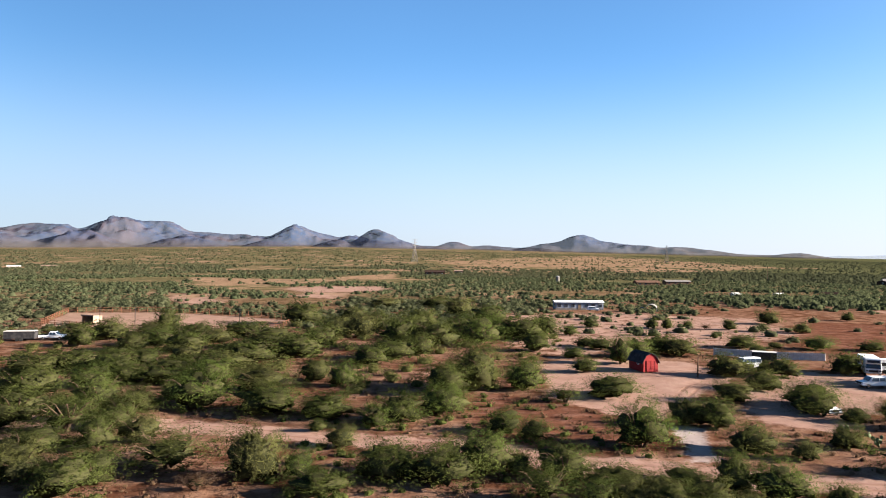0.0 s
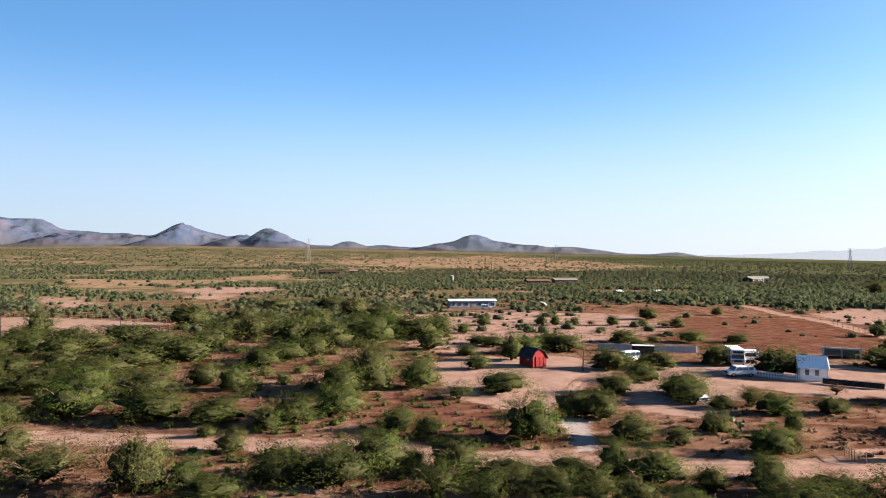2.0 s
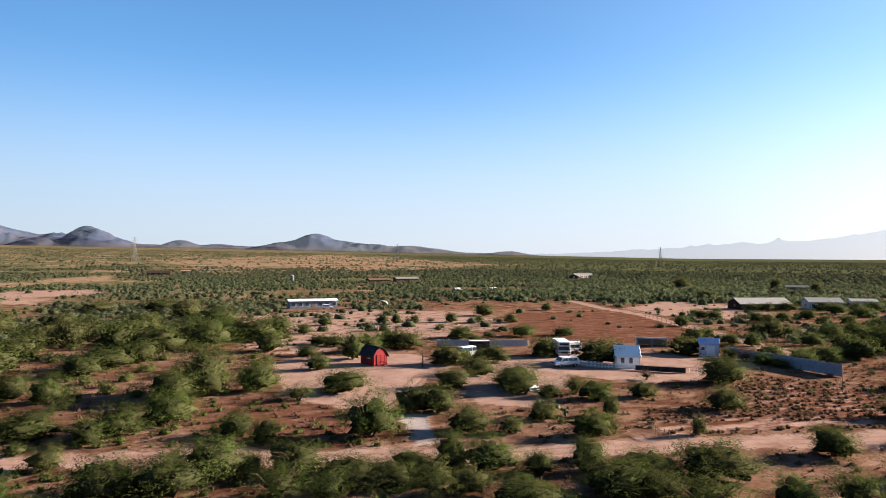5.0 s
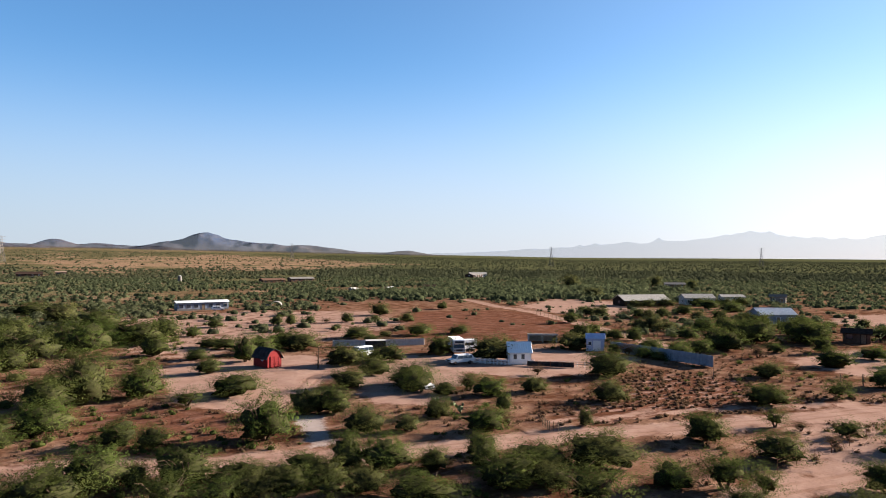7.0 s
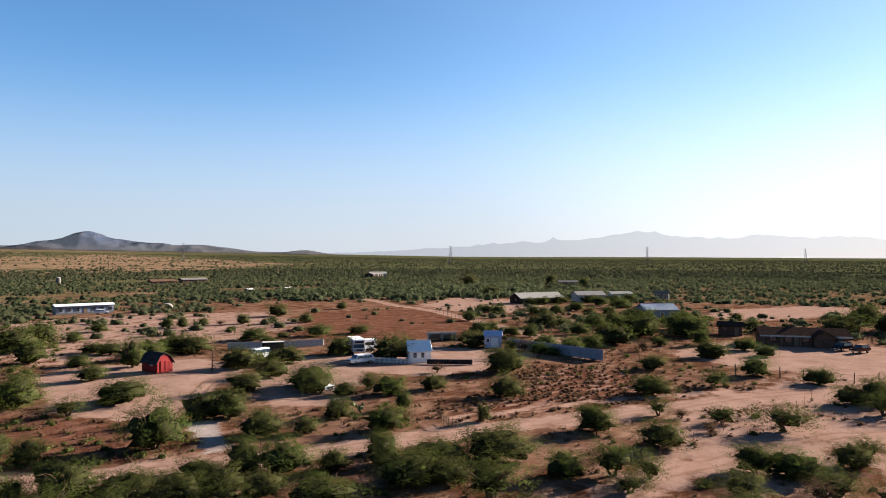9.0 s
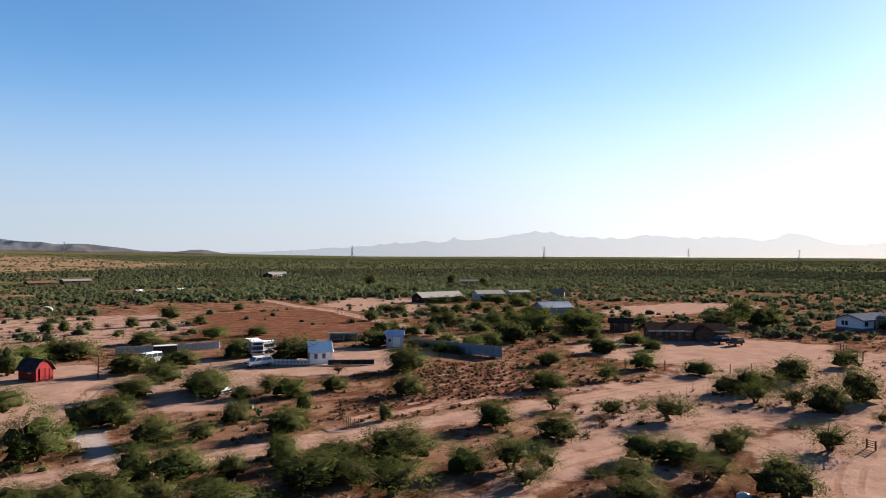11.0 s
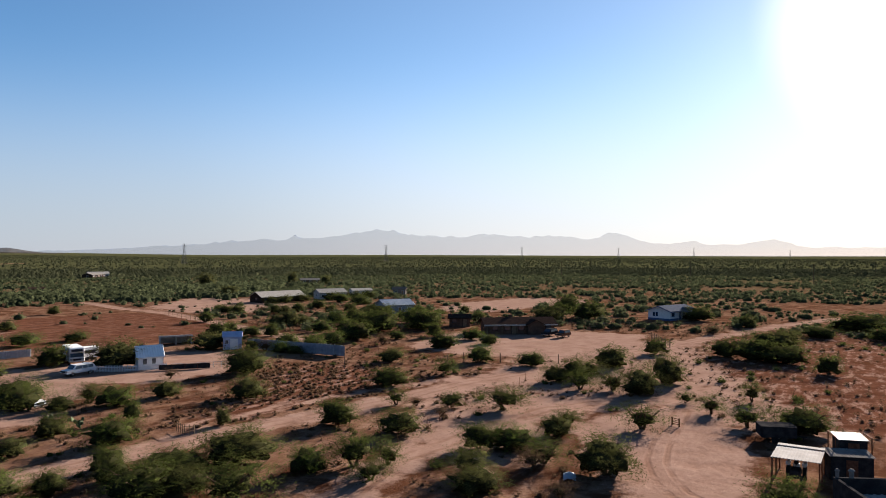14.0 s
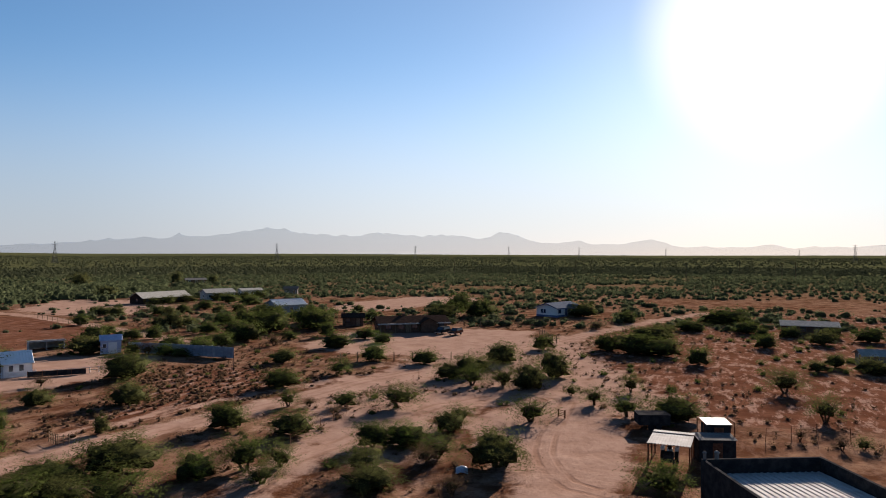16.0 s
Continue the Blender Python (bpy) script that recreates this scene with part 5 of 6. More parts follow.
def vehicle(name, label, x, y, turn, mat, long=5.2, wide=1.9, kind="pickup", category="truck"):
    """A car or truck; its nose points to local -y."""
    ob = thing(name, x, y, turn)
    f, b = -long / 2, long / 2
    if kind == "pickup":
        lower = [(f, 0.45), (f + 0.05, 0.95), (f + 1.35, 1.08), (b, 1.05), (b, 0.5)]
        cab = [(f + 1.25, 1.05), (f + 1.85, 1.72), (f + 2.95, 1.76), (f + 3.25, 1.05)]
    elif kind == "suv":
        lower = [(f, 0.4), (f + 0.05, 0.88), (f + 1.1, 1.0), (b, 1.02), (b, 0.45)]
        cab = [(f + 1.0, 0.98), (f + 1.6, 1.66), (b - 0.5, 1.68), (b - 0.05, 1.0)]
    else:
        lower = [(f, 0.4), (f + 0.05, 1.0), (f + 0.7, 1.25), (b, 1.25), (b, 0.45)]
        cab = [(f + 0.6, 1.2), (f + 1.2, 2.05), (b - 0.1, 2.1), (b, 1.2)]
    bm = prism(lower, -wide / 2, wide / 2)
    bmesh.ops.bevel(bm, geom=list(bm.edges), offset=0.06, segments=2, affect="EDGES")
    body = part("body", bm, mat, ob, smooth=False)
    bm = prism(cab, -wide / 2 + 0.05, wide / 2 - 0.05)
    belt = cab[0][1]
    for v in bm.verts:
        if v.co.z > belt + 0.2:
            v.co.x *= 0.84
    bmesh.ops.bevel(bm, geom=list(bm.edges), offset=0.05, segments=2, affect="EDGES")
    roof = part("cab", bm, mat, ob)
    top = cab[1][1]
    for side in (-1, 1):
        n = 2 if kind == "pickup" else 3
        y0, y1 = cab[1][0], cab[2][0]
        for k in range(n):
            a, c = y0 + (y1 - y0) * k / n + 0.06, y0 + (y1 - y0) * (k + 1) / n - 0.04
            bm = bmesh.new()
            w0, w1 = (wide / 2 - 0.045) * side, (wide / 2 * 0.86) * side
            q = [bm.verts.new(p) for p in ((w0, a - (0.25 if k == 0 else 0), belt + 0.1), (w0, c, belt + 0.1), (w1, c, top - 0.1), (w1, a, top - 0.1))]
            bm.faces.new(q if side > 0 else q[::-1])
            made = bmesh.ops.extrude_face_region(bm, geom=bm.faces[:])
            for v in [g for g in made["geom"] if isinstance(g, bmesh.types.BMVert)]:
                v.co.x += 0.025 * side
            part("side_window", bm, GLASS, roof)
    bm = bmesh.new()
    (ya, za), (yb, zb) = cab[0], cab[1]
    slab(bm, (ya + 0.1 * (yb - ya), za + 0.14 * (zb - za)), (ya + 0.9 * (yb - ya), za + 0.9 * (zb - za)), -wide / 2 + 0.2, wide / 2 - 0.2, 0.03)
    part("windscreen", bm, GLASS, roof)
    if kind == "pickup":
        part("load_bed", one_box(-wide / 2 + 0.12, wide / 2 - 0.12, f + 3.35, b - 0.1, 1.0, 1.075), DARK, body, "dark open load bed")
    for side in (-1, 1):
        part("headlight", one_box(side * (wide / 2 - 0.25) - 0.18, side * (wide / 2 - 0.25) + 0.18, f - 0.02, f + 0.06, 0.72, 0.88), GLASS, body)
        for y in (f + 0.95, b - 1.05):
            wheel(ob, side * (wide / 2 - 0.12), y, 0.36, 0.24)
    part("grille", one_box(-wide / 2 + 0.48, wide / 2 - 0.48, f - 0.025, f + 0.05, 0.62, 0.88), DARK, body)
    part("bumper", one_box(-wide / 2 + 0.03, wide / 2 - 0.03, f - 0.1, f + 0.05, 0.42, 0.58), CHROME, body)
    tagged(ob, label, category)


vehicle("parked_van", "white work van parked beside the picket fence", 65.0, 104.0, -90, WHITE, 5.0, 1.9, "suv", "van")
vehicle("pickup_truck", "old white pickup parked under a mesquite tree", 47.2, 86.4, 12, WHITE, 5.0)
vehicle("parked_car", "small maroon car parked on the sandy driveway", 150.5, 54.6, -100, RUST, 4.3, 1.75, "suv", "car")
vehicle("parked_car", "dark sport utility car parked beside the brown house", 151.5, 58.3, -100, DARK, 4.7, 1.9, "suv", "car")
vehicle("parked_van", "white van parked among the mesquite trees", 52.6, 119.6, -75, WHITE, 4.6, 1.9, "van", "van")
vehicle("parked_car", "white car parked before the mobile home", 53.5, 246.0, 85, WHITE, 4.4, 1.8, "suv", "car")
vehicle("pickup_truck", "dark pickup parked beside an arched shelter", 71.0, 247.0, 80, DARK, 5.0, 1.9)
vehicle("pickup_truck", "white pickup parked beside dark pale-roofed canopy boxes", -84.2, 150.0, 100, WHITE, 5.2, 1.9)


def motorhome():
    ob = thing("motorhome", 71.6, 116.2, -20)
    bm = prism([(-2.95, 0.5), (-2.95, 1.2), (-2.85, 1.3), (-2.65, 2.05), (-2.9, 2.15), (-2.9, 2.8), (-2.6, 3.0), (3.1, 3.0), (3.1, 0.5)], -1.2, 1.2)
    bmesh.ops.bevel(bm, geom=list(bm.edges), offset=0.06, segments=1, affect="EDGES")
    body = part("body", bm, WHITE, ob)
    bm = bmesh.new()
    slab(bm, (-2.86, 1.34), (-2.68, 2.0), -1.05, 1.05, 0.04)
    bmesh.ops.translate(bm, verts=bm.verts, vec=(0, -0.03, 0))
    part("windscreen", bm, GLASS, body)
    part("berth_window", one_box(-0.9, 0.9, -2.94, -2.86, 2.28, 2.7), GLASS, body)
    part("grille", one_box(-0.7, 0.7, -2.99, -2.93, 0.75, 1.1), DARK, body)
    part("bumper", one_box(-1.15, 1.15, -3.07, -2.93, 0.45, 0.62), CHROME, body)
    for side in (-1, 1):
        part("headlight", one_box(side * 0.93 - 0.15, side * 0.93 + 0.15, -2.99, -2.92, 0.85, 1.05), GLASS, body)
        for y, w in ((-0.9, 1.1), (1.4, 0.9)):
            part("side_window", one_box(side * 1.2 - 0.02, side * 1.2 + 0.02, y - w / 2, y + w / 2, 1.7, 2.4), GLASS, body)
        for y in (-2.0, 1.7):
            wheel(ob, side * 1.05, y, 0.38, 0.26)
    tagged(ob, "white cab-over motorhome parked in a sandy yard", "motorhome")


motorhome()


def trailer(x, y, turn, long, wide, high, mat, label, openings=2, roof=None):
    ob = thing("box_trailer", x, y, turn)
    bm = one_box(-long / 2, long / 2, -wide / 2, wide / 2, 0.5, high)
    bmesh.ops.bevel(bm, geom=list(bm.edges), offset=0.07, segments=2, affect="EDGES")
    body = part("body", bm, mat, ob)
    for k in range(openings):
        u = -long / 2 + long * (k + 0.5) / openings
        for side in (-1, 1):
            part("slot", one_box(u - long * 0.32 / openings, u + long * 0.32 / openings, side * wide / 2 - 0.02, side * wide / 2 + 0.02, high * 0.55, high * 0.8), DARK, body)
    part("roof", one_box(-long / 2 - 0.03, long / 2 + 0.03, -wide / 2 - 0.03, wide / 2 + 0.03, high - 0.03, high + 0.05), roof or mat, ob)
    bm = bmesh.new()
    limb(bm, (long / 2, 0, 0.5), (long / 2 + 1.2, 0, 0.45), 0.06, 0.05, 6)
    limb(bm, (long / 2 + 0.9, 0, 0.48), (long / 2 + 0.9, 0, 0), 0.04, 0.04, 6)
    part("tow_bar", bm, DARK, ob)
    for side in (-1, 1):
        m = pose(0, 0, 0, 0, 0, 90)
        for off in (-0.4, 0.4):
            bm = bmesh.new()
            bmesh.ops.create_cone(bm, cap_ends=True, segments=14, radius1=0.34, radius2=0.34, depth=0.22, matrix=pose(off, side * (wide / 2 - 0.05), 0.34, 90, 0, 0))
            part("wheel", bm, RUBBER, ob)
    tagged(ob, label, "trailer")


trailer(75.2, 117.5, -15, 3.0, 2.0, 2.3, WHITE, "small white box trailer beside the motorhome", 1)
# the next two stand for low open canopies, dark bodies for the shade beneath
trailer(-89.5, 147.4, 12, 6.0, 2.3, 2.1, DARK, "pale-roofed box, dark body put in as a canopy's shaded underside", 4, OFFWHITE)
trailer(-97, 146.2, 10, 5.0, 2.3, 2.0, DARK, "pale-roofed canopy box in dirt yard, shade put in as dark body", 3, OFFWHITE)
trailer(58.6, 126.2, -20, 4.0, 2.0, 2.2, DARK, "dark box trailer behind the parked van", 1, OFFWHITE)
trailer(77.6, 4.2, -70, 3.4, 2.2, 1.6, DARK, "dark camp trailer under a mesquite", 1, DARK)


# ---------------------------------------------------------------- houses
def ranch_house():
    """Long low brown house with a small cross gable."""
    turn = heading((146.9, 72.5), (156.7, 59.4))
    ob = gabled("ranch_house", "long low brown ranch house with brown shingle roof", 154.4, 68.0, turn, 16.5, 8.0, 2.45, 3.6, BROWN, BROWN_ROOF, "house", 0.7)
    part("fascia", one_box(-8.95, 1.5, -4.78, -4.72, 2.08, 2.4), OFFWHITE, ob, "pale eave board")
    part("fascia", one_box(5.2, 8.95, -4.78, -4.72, 2.08, 2.4), OFFWHITE, ob, "pale eave board")
    wing = prism([(-1.9, 0), (1.9, 0), (1.9, 2.4), (0, 3.4), (-1.9, 2.4)], 0, 3.2)
    w = part("wall", wing, BROWN, ob)
    w.matrix_basis = pose(3.4, -5.4, 0, 0, 0, 90)
    for s in (-1, 1):
        bm = bmesh.new()
        slab(bm, (s * 2.3, 2.2), (0, 3.43), -0.4, 3.6, 0.12)
        part("roof", bm, BROWN_ROOF, ob).matrix_basis = pose(3.4, -5.4, 0, 0, 0, 90)
    for u in (-6.2, -3.2, 0.2, 6.8):
        window(ob, "front", 16.5, 8, u, 1.5, 1.3, 1.0, BROWN_ROOF)
    door(ob, "front", 16.5, 8, -1.6, 1.0, 2.1, TIMBER, BROWN_ROOF)
    for u in (-8.2, -4.6, -1.0):
        part("porch_post", one_box(u - 0.08, u + 0.08, -4.65, -4.5, 0, 2.1), TIMBER, ob)
    part("chimney", one_box(-2.0, -1.2, 0.3, 1.0, 3.0, 4.3), BROWN, ob)
    window(ob, "left", 16.5, 8, 0, 1.5, 1.2, 1.0, BROWN_ROOF)


ranch_house()


def white_house():
    """White house with dark trim, a gable end and a porch gable."""
    ob = gabled("house", "white single-storey house with dark blue trim", 209.0, 43.0, -22, 12.4, 7.4, 2.75, 4.0, WHITE, SLATE, "house", 0.5)
    part("skirting", one_box(-6.25, 6.25, -3.75, 3.75, -0.1, 0.6), NAVY, ob, "dark blue skirting")
    part("fascia", one_box(-6.7, 6.7, -4.26, -4.2, 2.4, 2.62), NAVY, ob, "dark blue eave board")
    for s in (-1, 1):
        bm = bmesh.new()
        slab(bm, (s * 4.2, 2.44), (0, 3.9), -6.76, -6.7, 0.2)
        part("barge_board", bm, NAVY, ob, "dark blue barge board")
    for u in (-1.7, -0.7):
        window(ob, "left", 12.4, 7.4, u, 1.7, 0.6, 1.0, NAVY)
    for u in (-4.8, 4.8):
        window(ob, "front", 12.4, 7.4, u, 1.7, 1.2, 1.0, NAVY)
    door(ob, "front", 12.4, 7.4, -1.5, 1.0, 2.4, NAVY)
    porch = prism([(-1.8, 2.5), (1.8, 2.5), (0, 3.5)], 0, 2.6)
    part("porch_gable", porch, WHITE, ob).matrix_basis = pose(1.2, -6.2, 0, 0, 0, 90)
    for s in (-1, 1):
        bm = bmesh.new()
        slab(bm, (s * 2.1, 2.38), (0, 3.55), -0.2, 3.4, 0.12)
        part("porch_roof", bm, SLATE, ob).matrix_basis = pose(1.2, -6.2, 0, 0, 0, 90)
        part("porch_post", one_box(1.2 + s * 1.6 - 0.08, 1.2 + s * 1.6 + 0.08, -6.1, -5.94, 0, 2.5), WHITE, ob)
    part("porch_floor", one_box(-0.7, 3.1, -6.2, -3.72, 0, 0.55), TIMBER, ob)


white_house()


def plain_house(name, label, x, y, turn, long, wide, eave, ridge, wall_mat, roof_mat, windows, ribs=0.0, category="house", frame_mat=None):
    ob = gabled(name, label, x, y, turn, long, wide, eave, ridge, wall_mat, roof_mat, category, 0.45, ribs)
    for k in range(windows):
        u = -long / 2 + long * (k + 0.5) / windows
        if k == windows // 2:
            door(ob, "front", long, wide, u, 1.0, 2.05, TIMBER, frame_mat or WHITE)
        else:
            window(ob, "front", long, wide, u, 1.5, 1.2, 1.0, frame_mat or WHITE)
    window(ob, "left", long, wide, 0.3, 1.5, 1.2, 1.0, frame_mat or WHITE)
    return ob


plain_house("house", "pale-roofed ranch house among distant mesquites", 208, 198.5, -14, 20, 9, 2.3, 4.2, BROWN_ROOF, PALE_ROOF, 6, 0.0, "house", BROWN_ROOF)
plain_house("house", "house with pale low roof behind green trees", 233, 192, -30, 12, 8, 2.8, 4.2, OFFWHITE, PALE_ROOF, 4)
plain_house("house", "blue-roofed metal building among trees", 186.4, 126.2, -32, 10.0, 8.5, 2.9, 4.4, BLUE_WALL, BLUE_ROOF, 3, 0.5)
plain_house("house", "low stucco house with pale roof in scrub", 180.8, -22.2, -92, 11.5, 7, 2.3, 3.1, BROWN, PALE_ROOF, 4, 0.0, "house", BROWN)
plain_house("shed", "dark timber shed with tin roof beside trees", 160.5, 87.4, -62, 5.4, 4.0, 2.3, 3.1, BROWN, BROWN_ROOF, 2, 0.0, "shed", BROWN_ROOF)
plain_house("shed", "low shed with pale tin roof in scrub", 134.5, -28.0, -80, 6.5, 4.0, 2.0, 2.7, GREY, PALE_ROOF, 2, 0.5, "shed")
mobile = plain_house("mobile_home", "long grey single-wide mobile home with white roof", 49.6, 253.5, 3, 17.5, 4.6, 2.75, 3.2, BLUE_WALL, WHITE, 7, 0.6, "mobile home", GREY)
part("skirting", one_box(-8.8, 8.8, -2.34, 2.34, 0, 0.6), GREY, mobile)
plain_house("house", "distant pale-roofed house in green scrub", 347, 538, 28, 19, 9, 2.6, 3.9, BROWN_ROOF, GREY, 5)
plain_house("house", "distant tan cottage with pale roof among mesquites", 146, 346, 20, 3.6, 3, 1.6, 2.2, TAN, OFFWHITE, 2)
plain_house("house", "small distant tan cottage in green scrub", 169, 348, 15, 4.4, 3, 1.6, 2.2, TAN, OFFWHITE, 2)
plain_house("house", "distant low farmhouse with brown roof", 140, 476, 5, 16, 8, 2.4, 3.6, BROWN, BROWN, 4, 0.0, "house", BROWN)
plain_house("house", "distant brown outbuilding in scrub", 168, 498, 5, 18, 7, 2.4, 3.5, BROWN, GREY, 4, 0.0, "house", BROWN)
plain_house("house", "pale distant house behind tall scrub", 356, 546, -20, 16, 8, 3, 4.6, OFFWHITE, PALE_ROOF, 4)
plain_house("house", "distant brown cottage with dark roof", 193, 346, -25, 7, 5, 2.2, 3.0, BROWN, BROWN_ROOF, 3, 0.0, "house", BROWN)
plain_house("house", "distant small house with pale flat roof", 252, 190, -35, 9, 6, 2.8, 3.6, OFFWHITE, PALE_ROOF, 3)
plain_house("house", "distant small house beside tall scrub", 272, 182, -60, 6, 5, 2.6, 3.6, GREY, TAN, 2)
plain_house("house", "distant low house with grey roof", 346, 303, -40, 12, 7, 2.4, 3.4, BROWN, GREY, 3)
plain_house("ranch_building", "distant dark-roofed ranch building on the plain", -8, 705, 0, 20, 8, 2.6, 4.4, BROWN, BROWN_ROOF, 4, 0.0, "building")
plain_house("shed", "small distant pale shed on the plain", 17, 745, 0, 9, 7, 3.0, 4.0, TAN, TAN, 2, 0.0, "shed")
plain_house("house", "tan house with pale roof far out on the plain", -455, 735, 25, 12, 8, 2.8, 4, TAN, OFFWHITE, 4)
plain_house("house", "pale house far out on the plain", -440, 775, 25, 16, 8, 2.8, 4.0, TAN, TAN, 4)


def arched_shelter(x, y, turn, long, wide, high, label):
    ob = thing("arched_shelter", x, y, turn)
    n = 8
    outer = [(wide / 2 * math.cos(math.pi * k / n), 1.2 + (high - 1.2) * math.sin(math.pi * k / n)) for k in range(n + 1)]
    inner = [(0.96 * a, b - 0.08) for a, b in outer]
    part("canopy", prism(outer + inner[::-1], -long / 2, long / 2), GREY, ob)
    for u in (-1, 1):
        for s in (-1, 1):
            part("post", one_box(u * (long / 2 - 0.1) - 0.05, u * (long / 2 - 0.1) + 0.05, s * (wide / 2 - 0.08) - 0.05, s * (wide / 2 - 0.08) + 0.05, 0, 1.25), CHROME, ob)
    tagged(ob, label, "shelter")


arched_shelter(75, 249, 70, 6, 4.0, 2.5, "grey arched vehicle shelter in the scrub")
open_garage(-91.6, 181.6, -20, 1, 3.6, 3.0, 2.5, "tan open-fronted arena shed with dark opening", TAN, TAN)


def water_tank(x, y, r, high):
    ob = thing("water_tank", x, y)
    bm = bmesh.new()
    bmesh.ops.create_cone(bm, cap_ends=True, segments=18, radius1=r, radius2=r, depth=high, matrix=pose(0, 0, high / 2 + 0.3))
    part("tank", bm, GREY, ob)
    bm = bmesh.new()
    bmesh.ops.create_cone(bm, cap_ends=True, segments=18, radius1=r + 0.1, radius2=0.1, depth=0.5, matrix=pose(0, 0, high + 0.55))
    part("lid", bm, TIN, ob)
    bm = bmesh.new()
    bmesh.ops.create_cone(bm, cap_ends=True, segments=18, radius1=r + 0.2, radius2=r + 0.2, depth=0.4, matrix=pose(0, 0, 0.15))
    part("plinth", bm, GREY, ob)
    tagged(ob, "tall grey water tank rising from the scrub", "tank")


water_tank(88.9, 536, 1.4, 3.8)


# ---------------------------------------------------------------- the west yard
def ramada():
    """Tin roof on steel posts with a farm tractor below."""
    ob = thing("ramada", 63.6, 1.5, -92)
    for a, b, u in (((-1.0, 2.22), (3.3, 2.12), "bright corrugated tin roof sheet"), ((3.4, 2.2), (4.3, 2.16), "bright narrow tin roof sheet")):
        bm = bmesh.new()
        ribbed_slab(bm, a, b, -1.85, 1.85, 0.04, 0.26, 0.025)
        part("roof", bm, ROOF_TIN, ob, u)
    for u in (-1.75, 1.75):
        for v in (-0.9, 1.7, 4.2):
            part("post", one_box(u - 0.06, u + 0.06, v - 0.06, v + 0.06, -0.1, 2.1), RUST, ob)
        bm = bmesh.new()
        limb(bm, (u, -0.9, 1.5), (u, -1.8, 0.0), 0.05, 0.05, 5)
        part("brace", bm, RUST, ob)
        part("beam", one_box(u - 0.05, u + 0.05, -0.95, 4.25, 2.0, 2.1), RUST, ob)
    tagged(ob, "open shelter with corrugated tin roof on rusty posts", "shelter")


ramada()


def tractor():
    ob = thing("tractor", 64.4, 1.6, -92)
    body = part("body", prism([(-1.1, 0.5), (-1.1, 1.15), (0.1, 1.2), (0.2, 0.95), (1.0, 0.95), (1.0, 0.5)], -0.38, 0.38), DARK, ob)
    part("seat", one_box(-0.25, 0.25, 0.45, 0.9, 0.95, 1.35, 0.05), WHITE, ob, "white seat")
    for s in (-1, 1):
        wheel(ob, s * 0.62, 0.6, 0.6, 0.3)
        wheel(ob, s * 0.5, -0.8, 0.38, 0.2)
        part("mudguard", one_box(s * 0.62 - 0.17, s * 0.62 + 0.17, 0.15, 1.05, 1.2, 1.5, 0.06), WHITE, body, "white mudguard")
    bm = bmesh.new()
    limb(bm, (0, -0.1, 1.15), (0, 0.3, 1.5), 0.03, 0.03, 5)
    bmesh.ops.create_cone(bm, cap_ends=True, segments=12, radius1=0.2, radius2=0.2, depth=0.04, matrix=pose(0, 0.3, 1.5, 40, 0, 0))
    part("steering_wheel", bm, DARK, ob)
    tagged(ob, "small dark tractor with white mudguards under shelter", "tractor")


tractor()


def steel_hut(x, y, turn, long, wide, high, roof_mat, label, frame=False):
    ob = thing("steel_hut", x, y, turn)
    part("wall", one_box(-long / 2, long / 2, -wide / 2, wide / 2, 0, high), DARK, ob)
    bm = bmesh.new()
    ribbed_slab(bm, (-wide / 2 - 0.12, high + 0.02), (wide / 2 + 0.12, high + 0.18), -long / 2 - 0.12, long / 2 + 0.12, 0.04, 0.3, 0.02)
    part("roof", bm, roof_mat, ob)
    part("door", one_box(-0.45, 0.45, -wide / 2 - 0.04, -wide / 2, 0.05, high - 0.25), RUST, ob)
    if frame:
        for u in (-long / 2 - 0.35, long / 2 + 0.35):
            for v in (-wide / 2, wide / 2):
                part("frame_post", one_box(u - 0.04, u + 0.04, v - 0.04, v + 0.04, -0.05, high + 0.3), RUST, ob)
            part("frame_rail", one_box(u - 0.04, u + 0.04, -wide / 2, wide / 2, high + 0.2, high + 0.28), RUST, ob)
    tagged(ob, label, "hut")


steel_hut(67.6, -2.2, -72, 3.3, 1.9, 2.0, GREY, "dark steel hut with worn tin roof")
steel_hut(70.6, -2.3, -72, 2.2, 2.0, 2.75, OFFWHITE, "dark steel hut with white roof in pipe frame", True)


